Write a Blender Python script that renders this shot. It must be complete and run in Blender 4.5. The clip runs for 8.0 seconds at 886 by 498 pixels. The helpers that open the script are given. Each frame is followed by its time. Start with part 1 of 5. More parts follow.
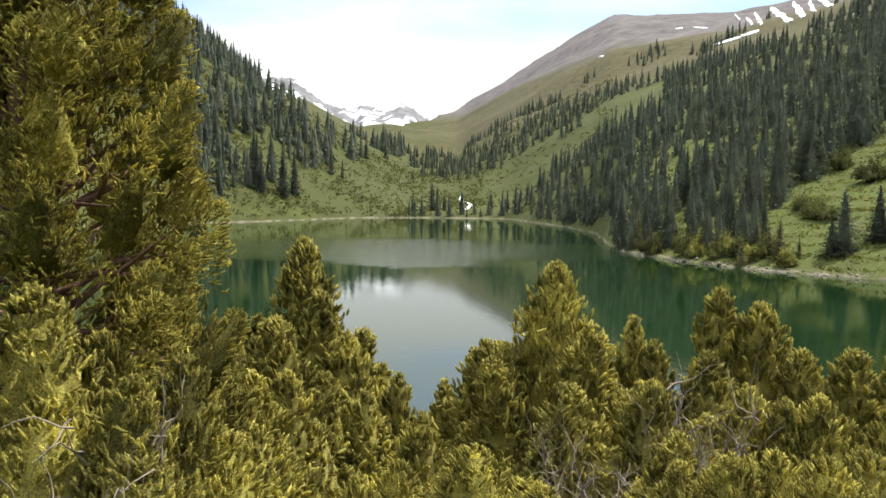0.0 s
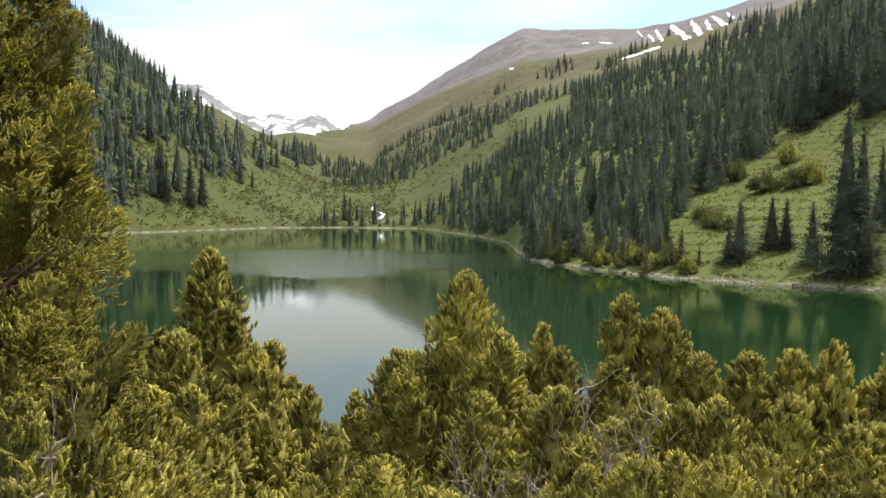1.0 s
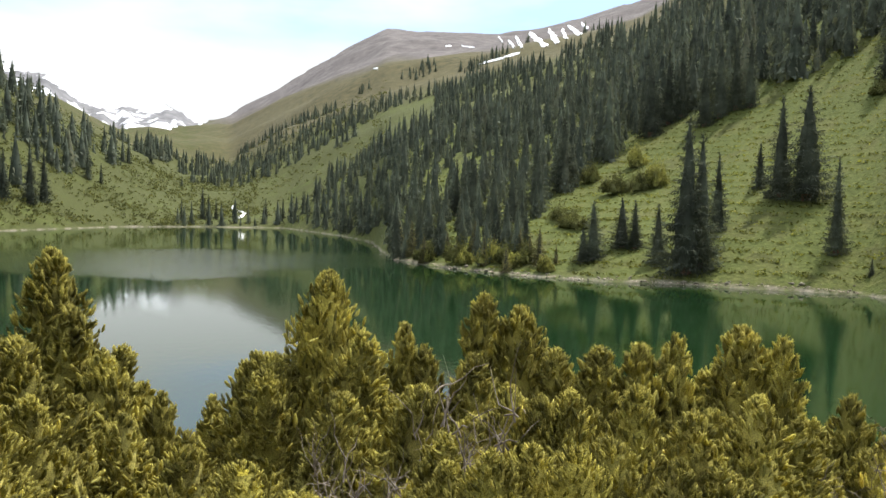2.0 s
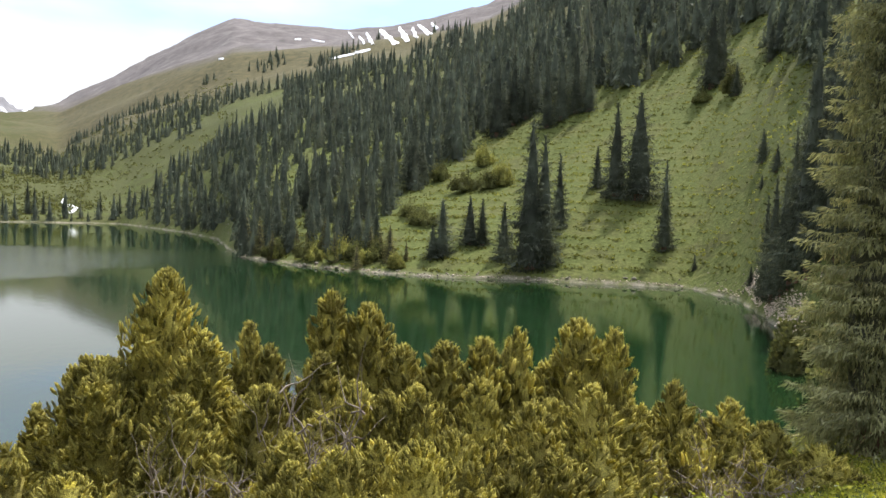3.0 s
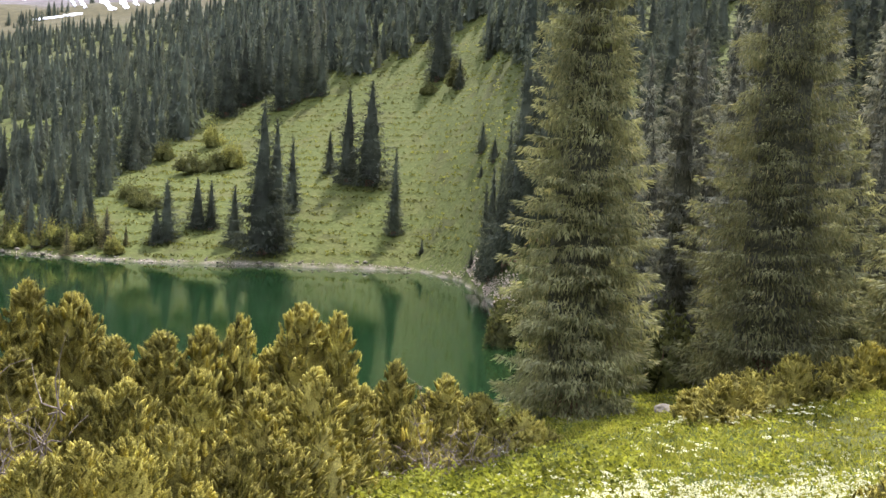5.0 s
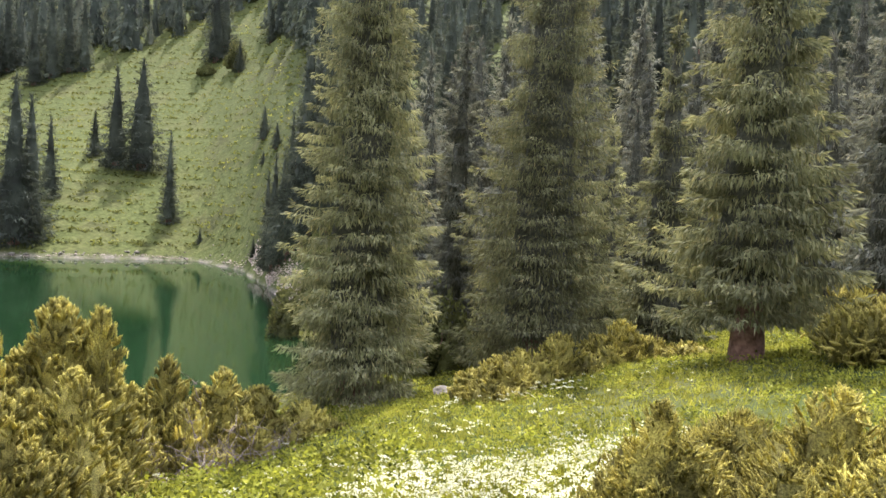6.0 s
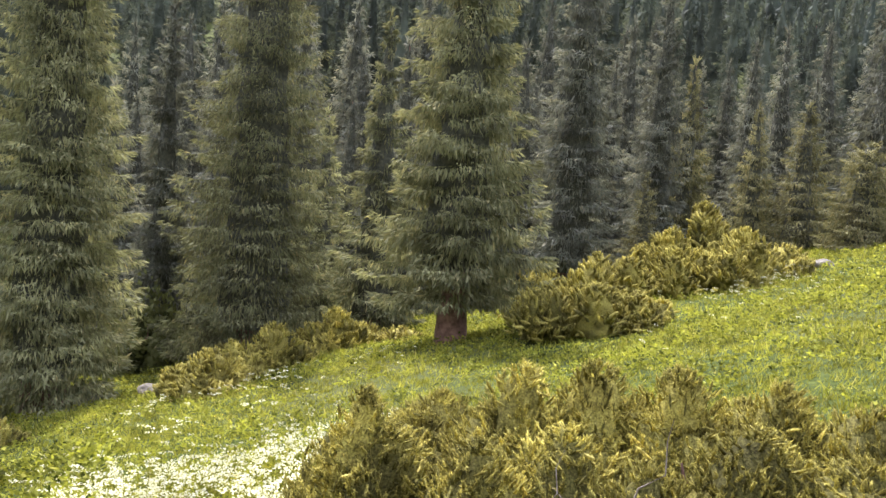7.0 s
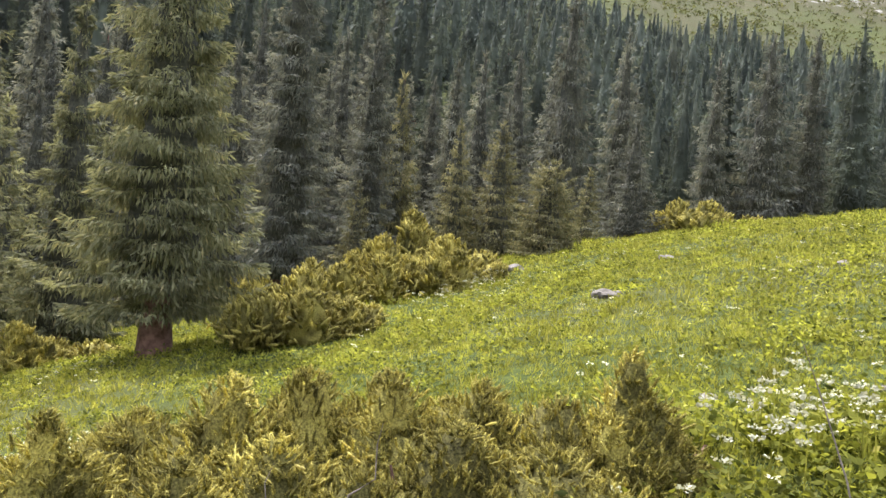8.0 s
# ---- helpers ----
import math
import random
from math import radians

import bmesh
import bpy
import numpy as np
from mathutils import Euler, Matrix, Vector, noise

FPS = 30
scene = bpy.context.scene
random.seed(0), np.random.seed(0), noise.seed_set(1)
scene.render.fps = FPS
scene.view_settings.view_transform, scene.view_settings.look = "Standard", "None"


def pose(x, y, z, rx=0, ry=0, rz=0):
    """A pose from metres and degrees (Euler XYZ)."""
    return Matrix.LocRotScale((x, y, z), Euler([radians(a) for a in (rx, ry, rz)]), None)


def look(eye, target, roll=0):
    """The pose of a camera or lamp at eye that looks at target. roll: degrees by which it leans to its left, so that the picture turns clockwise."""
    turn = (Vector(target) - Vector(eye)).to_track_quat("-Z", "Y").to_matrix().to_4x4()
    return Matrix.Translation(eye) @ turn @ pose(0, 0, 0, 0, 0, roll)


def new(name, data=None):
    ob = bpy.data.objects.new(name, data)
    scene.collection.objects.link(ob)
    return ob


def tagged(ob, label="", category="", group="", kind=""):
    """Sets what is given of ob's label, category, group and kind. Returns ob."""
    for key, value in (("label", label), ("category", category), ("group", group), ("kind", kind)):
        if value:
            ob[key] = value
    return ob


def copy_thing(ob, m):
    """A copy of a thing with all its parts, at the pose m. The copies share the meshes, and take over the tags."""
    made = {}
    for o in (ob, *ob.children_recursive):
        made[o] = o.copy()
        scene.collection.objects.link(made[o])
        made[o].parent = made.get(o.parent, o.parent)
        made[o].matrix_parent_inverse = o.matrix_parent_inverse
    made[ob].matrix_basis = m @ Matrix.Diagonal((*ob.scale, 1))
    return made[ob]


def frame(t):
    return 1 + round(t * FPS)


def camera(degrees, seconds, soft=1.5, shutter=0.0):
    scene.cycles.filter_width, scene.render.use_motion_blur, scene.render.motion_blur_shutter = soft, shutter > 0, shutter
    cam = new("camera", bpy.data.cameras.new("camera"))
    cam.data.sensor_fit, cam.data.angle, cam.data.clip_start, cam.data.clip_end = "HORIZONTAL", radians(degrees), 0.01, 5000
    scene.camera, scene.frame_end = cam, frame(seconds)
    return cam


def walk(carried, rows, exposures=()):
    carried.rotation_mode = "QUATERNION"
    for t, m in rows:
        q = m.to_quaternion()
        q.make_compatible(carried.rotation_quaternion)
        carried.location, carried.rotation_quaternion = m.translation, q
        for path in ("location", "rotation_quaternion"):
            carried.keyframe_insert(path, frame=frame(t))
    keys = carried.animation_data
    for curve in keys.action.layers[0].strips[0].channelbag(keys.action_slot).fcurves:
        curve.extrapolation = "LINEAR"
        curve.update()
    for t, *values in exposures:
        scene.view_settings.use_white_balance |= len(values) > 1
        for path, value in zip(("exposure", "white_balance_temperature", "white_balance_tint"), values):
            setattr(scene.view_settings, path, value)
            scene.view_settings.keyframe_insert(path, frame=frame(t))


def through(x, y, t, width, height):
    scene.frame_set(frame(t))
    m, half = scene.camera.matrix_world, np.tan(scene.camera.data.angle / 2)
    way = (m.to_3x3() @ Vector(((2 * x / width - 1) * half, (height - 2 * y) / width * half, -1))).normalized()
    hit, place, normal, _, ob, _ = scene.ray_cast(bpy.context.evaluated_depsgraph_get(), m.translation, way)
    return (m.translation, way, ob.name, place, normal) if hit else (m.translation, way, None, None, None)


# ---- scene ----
cam = camera(58.9, 8.0)
EYE, TILT, LEAN = 8.0, -3.8, -0.6  # eye height over the water
PATH = [
    (0.0, 0.000, 0.000, -0.000, -0.00, 0.00, -0.00),
    (0.5, 0.016, 0.015, -0.003, -2.72, 0.43, 0.20),
    (1.0, 0.033, 0.021, -0.005, -6.33, 0.69, 0.39),
    (1.5, 0.050, 0.019, -0.005, -11.00, 0.58, 0.48),
    (1.7, 0.057, 0.016, -0.005, -13.03, 0.57, 0.57),
    (2.8, 0.099, -0.014, -0.002, -24.89, 0.40, 0.62),
    (3.0, 0.107, -0.022, -0.001, -27.04, 0.22, 0.74),
    (3.5, 0.129, -0.045, 0.001, -32.27, -0.41, 0.56),
    (4.0, 0.153, -0.070, 0.004, -37.14, -0.90, 0.42),
    (4.2, 0.163, -0.080, 0.005, -38.86, -1.10, 0.62),
    (5.3, 0.226, -0.139, 0.009, -50.33, -1.34, 0.62),
    (5.5, 0.239, -0.150, 0.009, -53.59, -1.61, 0.59),
    (6.0, 0.273, -0.174, 0.009, -61.90, -2.22, 0.60),
    (6.5, 0.311, -0.196, 0.008, -70.95, -2.63, 0.20),
    (7.0, 0.352, -0.215, 0.005, -82.28, -3.14, -0.20),
    (7.5, 0.396, -0.228, 0.001, -93.16, -3.02, -0.43),
    (8.0, 0.445, -0.237, -0.006, -102.90, -2.41, -1.22),
]
walk(cam, [(t, pose(0, 0, EYE, TILT, LEAN) @ pose(x, y, z, 90 + pitch, roll, yaw)) for t, x, y, z, yaw, pitch, roll in PATH],
     exposures=[(0.0, 1.06, 6450, 7), (1.7, 1.03, 6400, 7), (4.0, 1.28, 6150, 15), (5.3, 1.6, 5980, 19), (6.5, 1.74, 5880, 22), (8.0, 1.56, 5850, 21)])

# ---- sky and sun ----
SUN_BEARING, SUN_HEIGHT = 64.0, 61.0


def bearing(deg, dist, height=0.0):
    """A place at a compass bearing (clockwise from +y) and a distance from the viewpoint."""
    a = radians(deg)
    return Vector((dist * math.sin(a), dist * math.cos(a), height))


world = bpy.data.worlds.new("sky")
scene.world = world
world.use_nodes = True
wn, wl = world.node_tree.nodes, world.node_tree.links
wn.clear()
sky = wn.new("ShaderNodeTexSky")
sky.sky_type, sky.sun_disc = "NISHITA", False
sky.sun_elevation, sky.sun_rotation = radians(SUN_HEIGHT), radians(SUN_BEARING)
sky.altitude, sky.air_density, sky.dust_density = 2600, 0.9, 0.2
coord = wn.new("ShaderNodeTexCoord")
squash = wn.new("ShaderNodeMapping")
squash.inputs["Scale"].default_value = (1.0, 1.0, 3.2)
wl.new(coord.outputs["Generated"], squash.inputs["Vector"])
puff = wn.new("ShaderNodeTexNoise")
puff.inputs["Scale"].default_value, puff.inputs["Detail"].default_value = 2.1, 7
wl.new(squash.outputs["Vector"], puff.inputs["Vector"])
split = wn.new("ShaderNodeSeparateXYZ")
wl.new(coord.outputs["Generated"], split.inputs[0])
low = wn.new("ShaderNodeMapRange")  # cloud bank thickens towards the horizon
low.inputs["From Min"].default_value, low.inputs["From Max"].default_value = 0.205, 0.125
low.inputs["To Min"].default_value, low.inputs["To Max"].default_value = 0.015, 0.45
wl.new(split.outputs["Z"], low.inputs["Value"])
total = wn.new("ShaderNodeMath")
wl.new(puff.outputs["Fac"], total.inputs[0])
wl.new(low.outputs["Result"], total.inputs[1])
edge = wn.new("ShaderNodeMapRange")
edge.inputs["From Min"].default_value, edge.inputs["From Max"].default_value = 0.45, 0.68
edge.inputs["To Min"].default_value = 0.22  # thin high veil everywhere
wl.new(total.outputs[0], edge.inputs["Value"])
cloud = wn.new("ShaderNodeMix")
cloud.data_type = "RGBA"
bright = wn.new("ShaderNodeMapRange")  # unseen overhead clouds made brighter, to fill the shaded sides below
bright.inputs["From Min"].default_value, bright.inputs["From Max"].default_value = 0.22, 0.55
bright.inputs["To Min"].default_value, bright.inputs["To Max"].default_value = 3.5, 11.5
wl.new(split.outputs["Z"], bright.inputs["Value"])
wl.new(bright.outputs["Result"], cloud.inputs["B"])
wl.new(edge.outputs["Result"], cloud.inputs["Factor"])
wl.new(sky.outputs["Color"], cloud.inputs["A"])
glow = wn.new("ShaderNodeBackground")
glow.inputs["Strength"].default_value = 0.15
wl.new(cloud.outputs["Result"], glow.inputs["Color"])
wl.new(glow.outputs[0], wn.new("ShaderNodeOutputWorld").inputs["Surface"])

sun = new("sun", bpy.data.lights.new("sun", "SUN"))
sun.data.energy, sun.data.angle, sun.data.color = 3.9, radians(0.55), (1.0, 0.94, 0.83)
sun.matrix_world = look(bearing(SUN_BEARING, 100 * math.cos(radians(SUN_HEIGHT)), 100 * math.sin(radians(SUN_HEIGHT))), (0, 0, 0))


# ---- materials ----
def material(name):
    m = bpy.data.materials.new(name)
    m.use_nodes = True
    nodes = m.node_tree.nodes
    nodes.clear()
    return m, nodes, m.node_tree.links


def ramp(nodes, links, source, stops):
    r = nodes.new("ShaderNodeValToRGB")
    e = r.color_ramp.elements
    while len(e) < len(stops):
        e.new(0.5)
    for k, (p, c) in zip(e, stops):
        k.position, k.color = p, (*c, 1)
    links.new(source, r.inputs["Fac"])
    return r.outputs["Color"]


def grain(nodes, links, scale, detail=4.0, vector=None, rough=0.55):
    n = nodes.new("ShaderNodeTexNoise")
    n.inputs["Scale"].default_value, n.inputs["Detail"].default_value, n.inputs["Roughness"].default_value = scale, detail, rough
    if vector is None:
        vector = nodes.new("ShaderNodeNewGeometry").outputs["Position"]
    links.new(vector, n.inputs["Vector"])
    return n.outputs["Fac"]


def blend(nodes, links, fac, a, b, how="MIX"):
    m = nodes.new("ShaderNodeMix")
    m.data_type, m.blend_type = "RGBA", how
    for key, v in (("Factor", fac), ("A", a), ("B", b)):
        if isinstance(v, (int, float)):
            m.inputs[key].default_value = v
        elif isinstance(v, tuple):
            m.inputs[key].default_value = (*v, 1)
        else:
            links.new(v, m.inputs[key])
    return m.outputs["Result"]


def fit_range(nodes, links, value, a, b, c=0.0, d=1.0):
    m = nodes.new("ShaderNodeMapRange")
    for key, v in zip(("From Min", "From Max", "To Min", "To Max"), (a, b, c, d)):
        m.inputs[key].default_value = v
    links.new(value, m.inputs["Value"])
    return m.outputs["Result"]


def arith(nodes, links, how, a, b):
    m = nodes.new("ShaderNodeMath")
    m.operation = how
    for k, v in enumerate((a, b)):
        if isinstance(v, (int, float)):
            m.inputs[k].default_value = v
        else:
            links.new(v, m.inputs[k])
    return m.outputs[0]


def bumped(nodes, links, height, strength, distance):
    b = nodes.new("ShaderNodeBump")
    b.inputs["Strength"].default_value, b.inputs["Distance"].default_value = strength, distance
    links.new(height, b.inputs["Height"])
    return b.outputs["Normal"]


def surface(name, colour_of, rough=0.9, bump=None, spec=0.3):
    """An opaque material; colour_of(nodes, links) gives the colour socket."""
    m, nodes, links = material(name)
    p = nodes.new("ShaderNodeBsdfPrincipled")
    p.inputs["Roughness"].default_value = rough
    p.inputs["Specular IOR Level"].default_value = spec
    links.new(colour_of(nodes, links), p.inputs["Base Color"])
    if bump:
        links.new(bumped(nodes, links, grain(nodes, links, bump[0], 5), bump[1], bump[2]), p.inputs["Normal"])
    links.new(p.outputs[0], nodes.new("ShaderNodeOutputMaterial").inputs["Surface"])
    return m


def leafy(name, dark, light, tip, through=0.4, patch=1.2, rough=0.75, scales=0.0):
    """Foliage: colour varies leaf by leaf and in larger patches; light shines through."""
    m, nodes, links = material(name)
    geo = nodes.new("ShaderNodeNewGeometry")
    info = nodes.new("ShaderNodeObjectInfo")
    one = ramp(nodes, links, geo.outputs["Random Per Island"], [(0.0, dark), (0.55, light), (0.93, light), (1.0, tip)])
    wide = grain(nodes, links, patch, 3, geo.outputs["Position"])
    col = blend(nodes, links, 1.0, one, fit_range(nodes, links, wide, 0.33, 0.68, 0.5, 1.4), "MULTIPLY")
    if scales:
        col = blend(nodes, links, 1.0, col, fit_range(nodes, links, grain(nodes, links, scales, 2, geo.outputs["Position"], 0.7), 0.36, 0.64, 0.5, 1.45), "MULTIPLY")
    shade = fit_range(nodes, links, info.outputs["Random"], 0, 1, 0.75, 1.2)
    col = blend(nodes, links, 1.0, col, shade, "MULTIPLY")
    p = nodes.new("ShaderNodeBsdfPrincipled")
    p.inputs["Roughness"].default_value, p.inputs["Specular IOR Level"].default_value = rough, 0.12
    links.new(col, p.inputs["Base Color"])
    if scales:
        links.new(bumped(nodes, links, grain(nodes, links, 1.3 * scales, 2, geo.outputs["Position"]), 0.6, 0.02), p.inputs["Normal"])
    t = nodes.new("ShaderNodeBsdfTranslucent")
    links.new(blend(nodes, links, 1.0, col, (1.45, 1.4, 1.0), "MULTIPLY"), t.inputs["Color"])
    mix = nodes.new("ShaderNodeMixShader")
    mix.inputs[0].default_value = through
    links.new(p.outputs[0], mix.inputs[1])
    links.new(t.outputs[0], mix.inputs[2])
    links.new(mix.outputs[0], nodes.new("ShaderNodeOutputMaterial").inputs["Surface"])
    return m


def ground_colour(nodes, links):
    geo = nodes.new("ShaderNodeNewGeometry")
    pos = geo.outputs["Position"]
    xyz = nodes.new("ShaderNodeSeparateXYZ")
    links.new(pos, xyz.inputs[0])
    z = xyz.outputs["Z"]
    away = arith(nodes, links, "SQRT", arith(nodes, links, "ADD", arith(nodes, links, "POWER", xyz.outputs["X"], 2.0), arith(nodes, links, "POWER", xyz.outputs["Y"], 2.0)), 0.0)
    fine = grain(nodes, links, 1.9, 7, pos, 0.75)
    mid = grain(nodes, links, 0.16, 6, pos, 0.65)
    wide = grain(nodes, links, 0.013, 5, pos, 0.6)
    grass = ramp(nodes, links, fine, [(0.28, (0.03, 0.036, 0.011)), (0.48, (0.06, 0.073, 0.019)), (0.75, (0.112, 0.121, 0.038))])
    shaded_turf = ramp(nodes, links, grain(nodes, links, 14.0, 6, pos, 0.8), [(0.32, (0.010, 0.016, 0.003)), (0.52, (0.042, 0.058, 0.009)), (0.8, (0.115, 0.125, 0.025))])
    grass = blend(nodes, links, fit_range(nodes, links, away, 38.0, 20.0), grass, shaded_turf)  # near ground darkened: shade between the standing blades put into the colour
    dry = ramp(nodes, links, fine, [(0.3, (0.06, 0.058, 0.02)), (0.75, (0.145, 0.132, 0.048))])
    col = blend(nodes, links, fit_range(nodes, links, mid, 0.48, 0.75, 0.0, 0.7), grass, dry)
    shrub = ramp(nodes, links, fine, [(0.3, (0.024, 0.031, 0.010)), (0.75, (0.085, 0.086, 0.03))])
    scrub = arith(nodes, links, "ADD", arith(nodes, links, "ADD", mid, arith(nodes, links, "MULTIPLY", wide, 0.8)), fit_range(nodes, links, away, 170.0, 330.0, -0.12, 0.10))
    col = blend(nodes, links, fit_range(nodes, links, scrub, 0.85, 0.97, 0.0, 0.85), col, shrub)
    # bare ground and scree, high and far up the valley
    high = arith(nodes, links, "ADD", arith(nodes, links, "MULTIPLY", z, 0.5), arith(nodes, links, "ADD", arith(nodes, links, "MULTIPLY", wide, 50.0), fit_range(nodes, links, away, 450.0, 1450.0, 0.0, 250.0)))
    scree = ramp(nodes, links, grain(nodes, links, 0.05, 9, pos, 0.75), [(0.3, (0.066, 0.059, 0.058)), (0.55, (0.122, 0.108, 0.105)), (0.8, (0.2, 0.18, 0.174))])
    alp = ramp(nodes, links, mid, [(0.3, (0.045, 0.043, 0.021)), (0.7, (0.1, 0.086, 0.044))])
    col = blend(nodes, links, fit_range(nodes, links, high, 56.0, 88.0), col, alp)
    col = blend(nodes, links, fit_range(nodes, links, arith(nodes, links, "ADD", high, fit_range(nodes, links, xyz.outputs["X"], 80.0, 240.0, -110.0, 0.0)), 135.0, 185.0), col, scree)
    col = blend(nodes, links, arith(nodes, links, "MULTIPLY", fit_range(nodes, links, xyz.outputs["X"], 25.0, -25.0), fit_range(nodes, links, grain(nodes, links, 0.09, 6, pos, 0.75), 0.38, 0.56, 0.1, 0.9)), col, shrub)  # heath on the western slope
    stony = arith(nodes, links, "ADD", arith(nodes, links, "ADD", mid, fit_range(nodes, links, z, 60.0, 110.0, -0.6, 0.0)), fit_range(nodes, links, xyz.outputs["Y"], -40.0, 80.0, 0.0, -0.5))
    col = blend(nodes, links, fit_range(nodes, links, stony, 0.575, 0.62, 0.0, 0.8), col, (0.30, 0.29, 0.25))
    # pale pebbles at the waterline
    shore = arith(nodes, links, "SUBTRACT", z, arith(nodes, links, "MULTIPLY", mid, 0.95))
    pebble = ramp(nodes, links, grain(nodes, links, 2.5, 5, pos, 0.8), [(0.3, (0.08, 0.07, 0.05)), (0.6, (0.20, 0.18, 0.14)), (0.85, (0.42, 0.39, 0.34))])
    patchy = fit_range(nodes, links, grain(nodes, links, 0.33, 4, pos, 0.7), 0.42, 0.56, 0.15, 1.0)
    return blend(nodes, links, arith(nodes, links, "MULTIPLY", fit_range(nodes, links, shore, -0.02, -0.32), patchy), col, pebble)


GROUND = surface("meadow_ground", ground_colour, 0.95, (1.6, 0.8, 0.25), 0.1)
SPRUCE = leafy("spruce_needles", (0.116, 0.121, 0.066), (0.22, 0.22, 0.112), (0.35, 0.305, 0.145), 0.32, 1.3)
# Dark crown core: colour stands for inner twigs and the shade among them
INNER = surface("crown_core_shade", lambda n, l: ramp(n, l, grain(n, l, 11, 5), [(0.35, (0.04, 0.042, 0.028)), (0.7, (0.10, 0.097, 0.062))]), 0.95, (16, 0.9, 0.05))
# Forest shade and haze put into the needle colour: duller and bluer
SPRUCE_MID = leafy("hazy_forest_needles", (0.092, 0.098, 0.079), (0.165, 0.167, 0.128), (0.24, 0.22, 0.145), 0.34, 0.9)
SPRUCE_YOUNG = leafy("young_spruce_needles", (0.095, 0.094, 0.05), (0.18, 0.168, 0.08), (0.29, 0.245, 0.11), 0.3, 1.3)
# Darker, bluer than near needles; the blue puts distance haze into the colour
SPRUCE_FAR = leafy("hazy_distant_needles", (0.046, 0.056, 0.042), (0.08, 0.092, 0.066), (0.12, 0.123, 0.08), 0.3, 0.33)
JUNIPER = leafy("juniper_scales", (0.132, 0.121, 0.034), (0.348, 0.308, 0.075), (0.48, 0.42, 0.125), 0.37, 3.0, scales=70.0)
SHRUB = leafy("willow_leaves", (0.05, 0.056, 0.02), (0.11, 0.115, 0.042), (0.18, 0.17, 0.07), 0.3, 0.8)
WILLOW = leafy("pale_willow_leaves", (0.11, 0.115, 0.035), (0.23, 0.23, 0.075), (0.32, 0.30, 0.12), 0.4, 0.8)
GRASS = leafy("grass_blades", (0.085, 0.095, 0.014), (0.265, 0.265, 0.042), (0.48, 0.44, 0.15), 0.5, 1.6)
HERB = leafy("herb_leaves", (0.055, 0.07, 0.010), (0.30, 0.315, 0.04), (0.44, 0.44, 0.12), 0.5, 1.1)
HUMMOCK = leafy("slope_herbs", (0.04, 0.05, 0.013), (0.145, 0.155, 0.04), (0.25, 0.24, 0.085), 0.45, 0.1)
PETAL = leafy("white_petals", (0.46, 0.47, 0.30), (0.66, 0.65, 0.46), (0.74, 0.71, 0.44), 0.3, 0.5)
PETAL_YELLOW = leafy("yellow_petals", (0.55, 0.42, 0.03), (0.75, 0.6, 0.05), (0.8, 0.7, 0.1), 0.3, 0.5)
ROCK = surface("lichened_rock", lambda n, l: ramp(n, l, grain(n, l, 4, 8), [(0.3, (0.085, 0.074, 0.054)), (0.55, (0.165, 0.147, 0.113)), (0.85, (0.31, 0.28, 0.225))]), 0.9, (9, 0.8, 0.03))
PALE_STONE = surface("washed_pale_stone", lambda n, l: blend(n, l, 1.0, ramp(n, l, grain(n, l, 6, 6), [(0.3, (0.40, 0.31, 0.25)), (0.7, (0.68, 0.57, 0.48))]), fit_range(n, l, n.new("ShaderNodeNewGeometry").outputs["Random Per Island"], 0, 1, 0.55, 1.15), "MULTIPLY"), 0.85, (14, 0.5, 0.02))
SNOW = surface("old_snow", lambda n, l: ramp(n, l, grain(n, l, 0.05, 6), [(0.3, (0.72, 0.74, 0.78)), (0.7, (0.88, 0.89, 0.91))]), 0.7, (0.3, 0.4, 0.5))
FOAM = surface("white_stream_water", lambda n, l: ramp(n, l, grain(n, l, 0.5, 6), [(0.35, (0.35, 0.36, 0.36)), (0.6, (0.85, 0.86, 0.86))]), 0.5)
BARK = surface("spruce_bark", lambda n, l: ramp(n, l, grain(n, l, 9, 6), [(0.3, (0.09, 0.048, 0.032)), (0.7, (0.25, 0.15, 0.105))]), 0.95, (14, 0.9, 0.03))
DEADWOOD = surface("weathered_dead_wood", lambda n, l: ramp(n, l, grain(n, l, 12, 5), [(0.3, (0.10, 0.075, 0.055)), (0.7, (0.30, 0.25, 0.20))]), 0.9, (20, 0.6, 0.01))


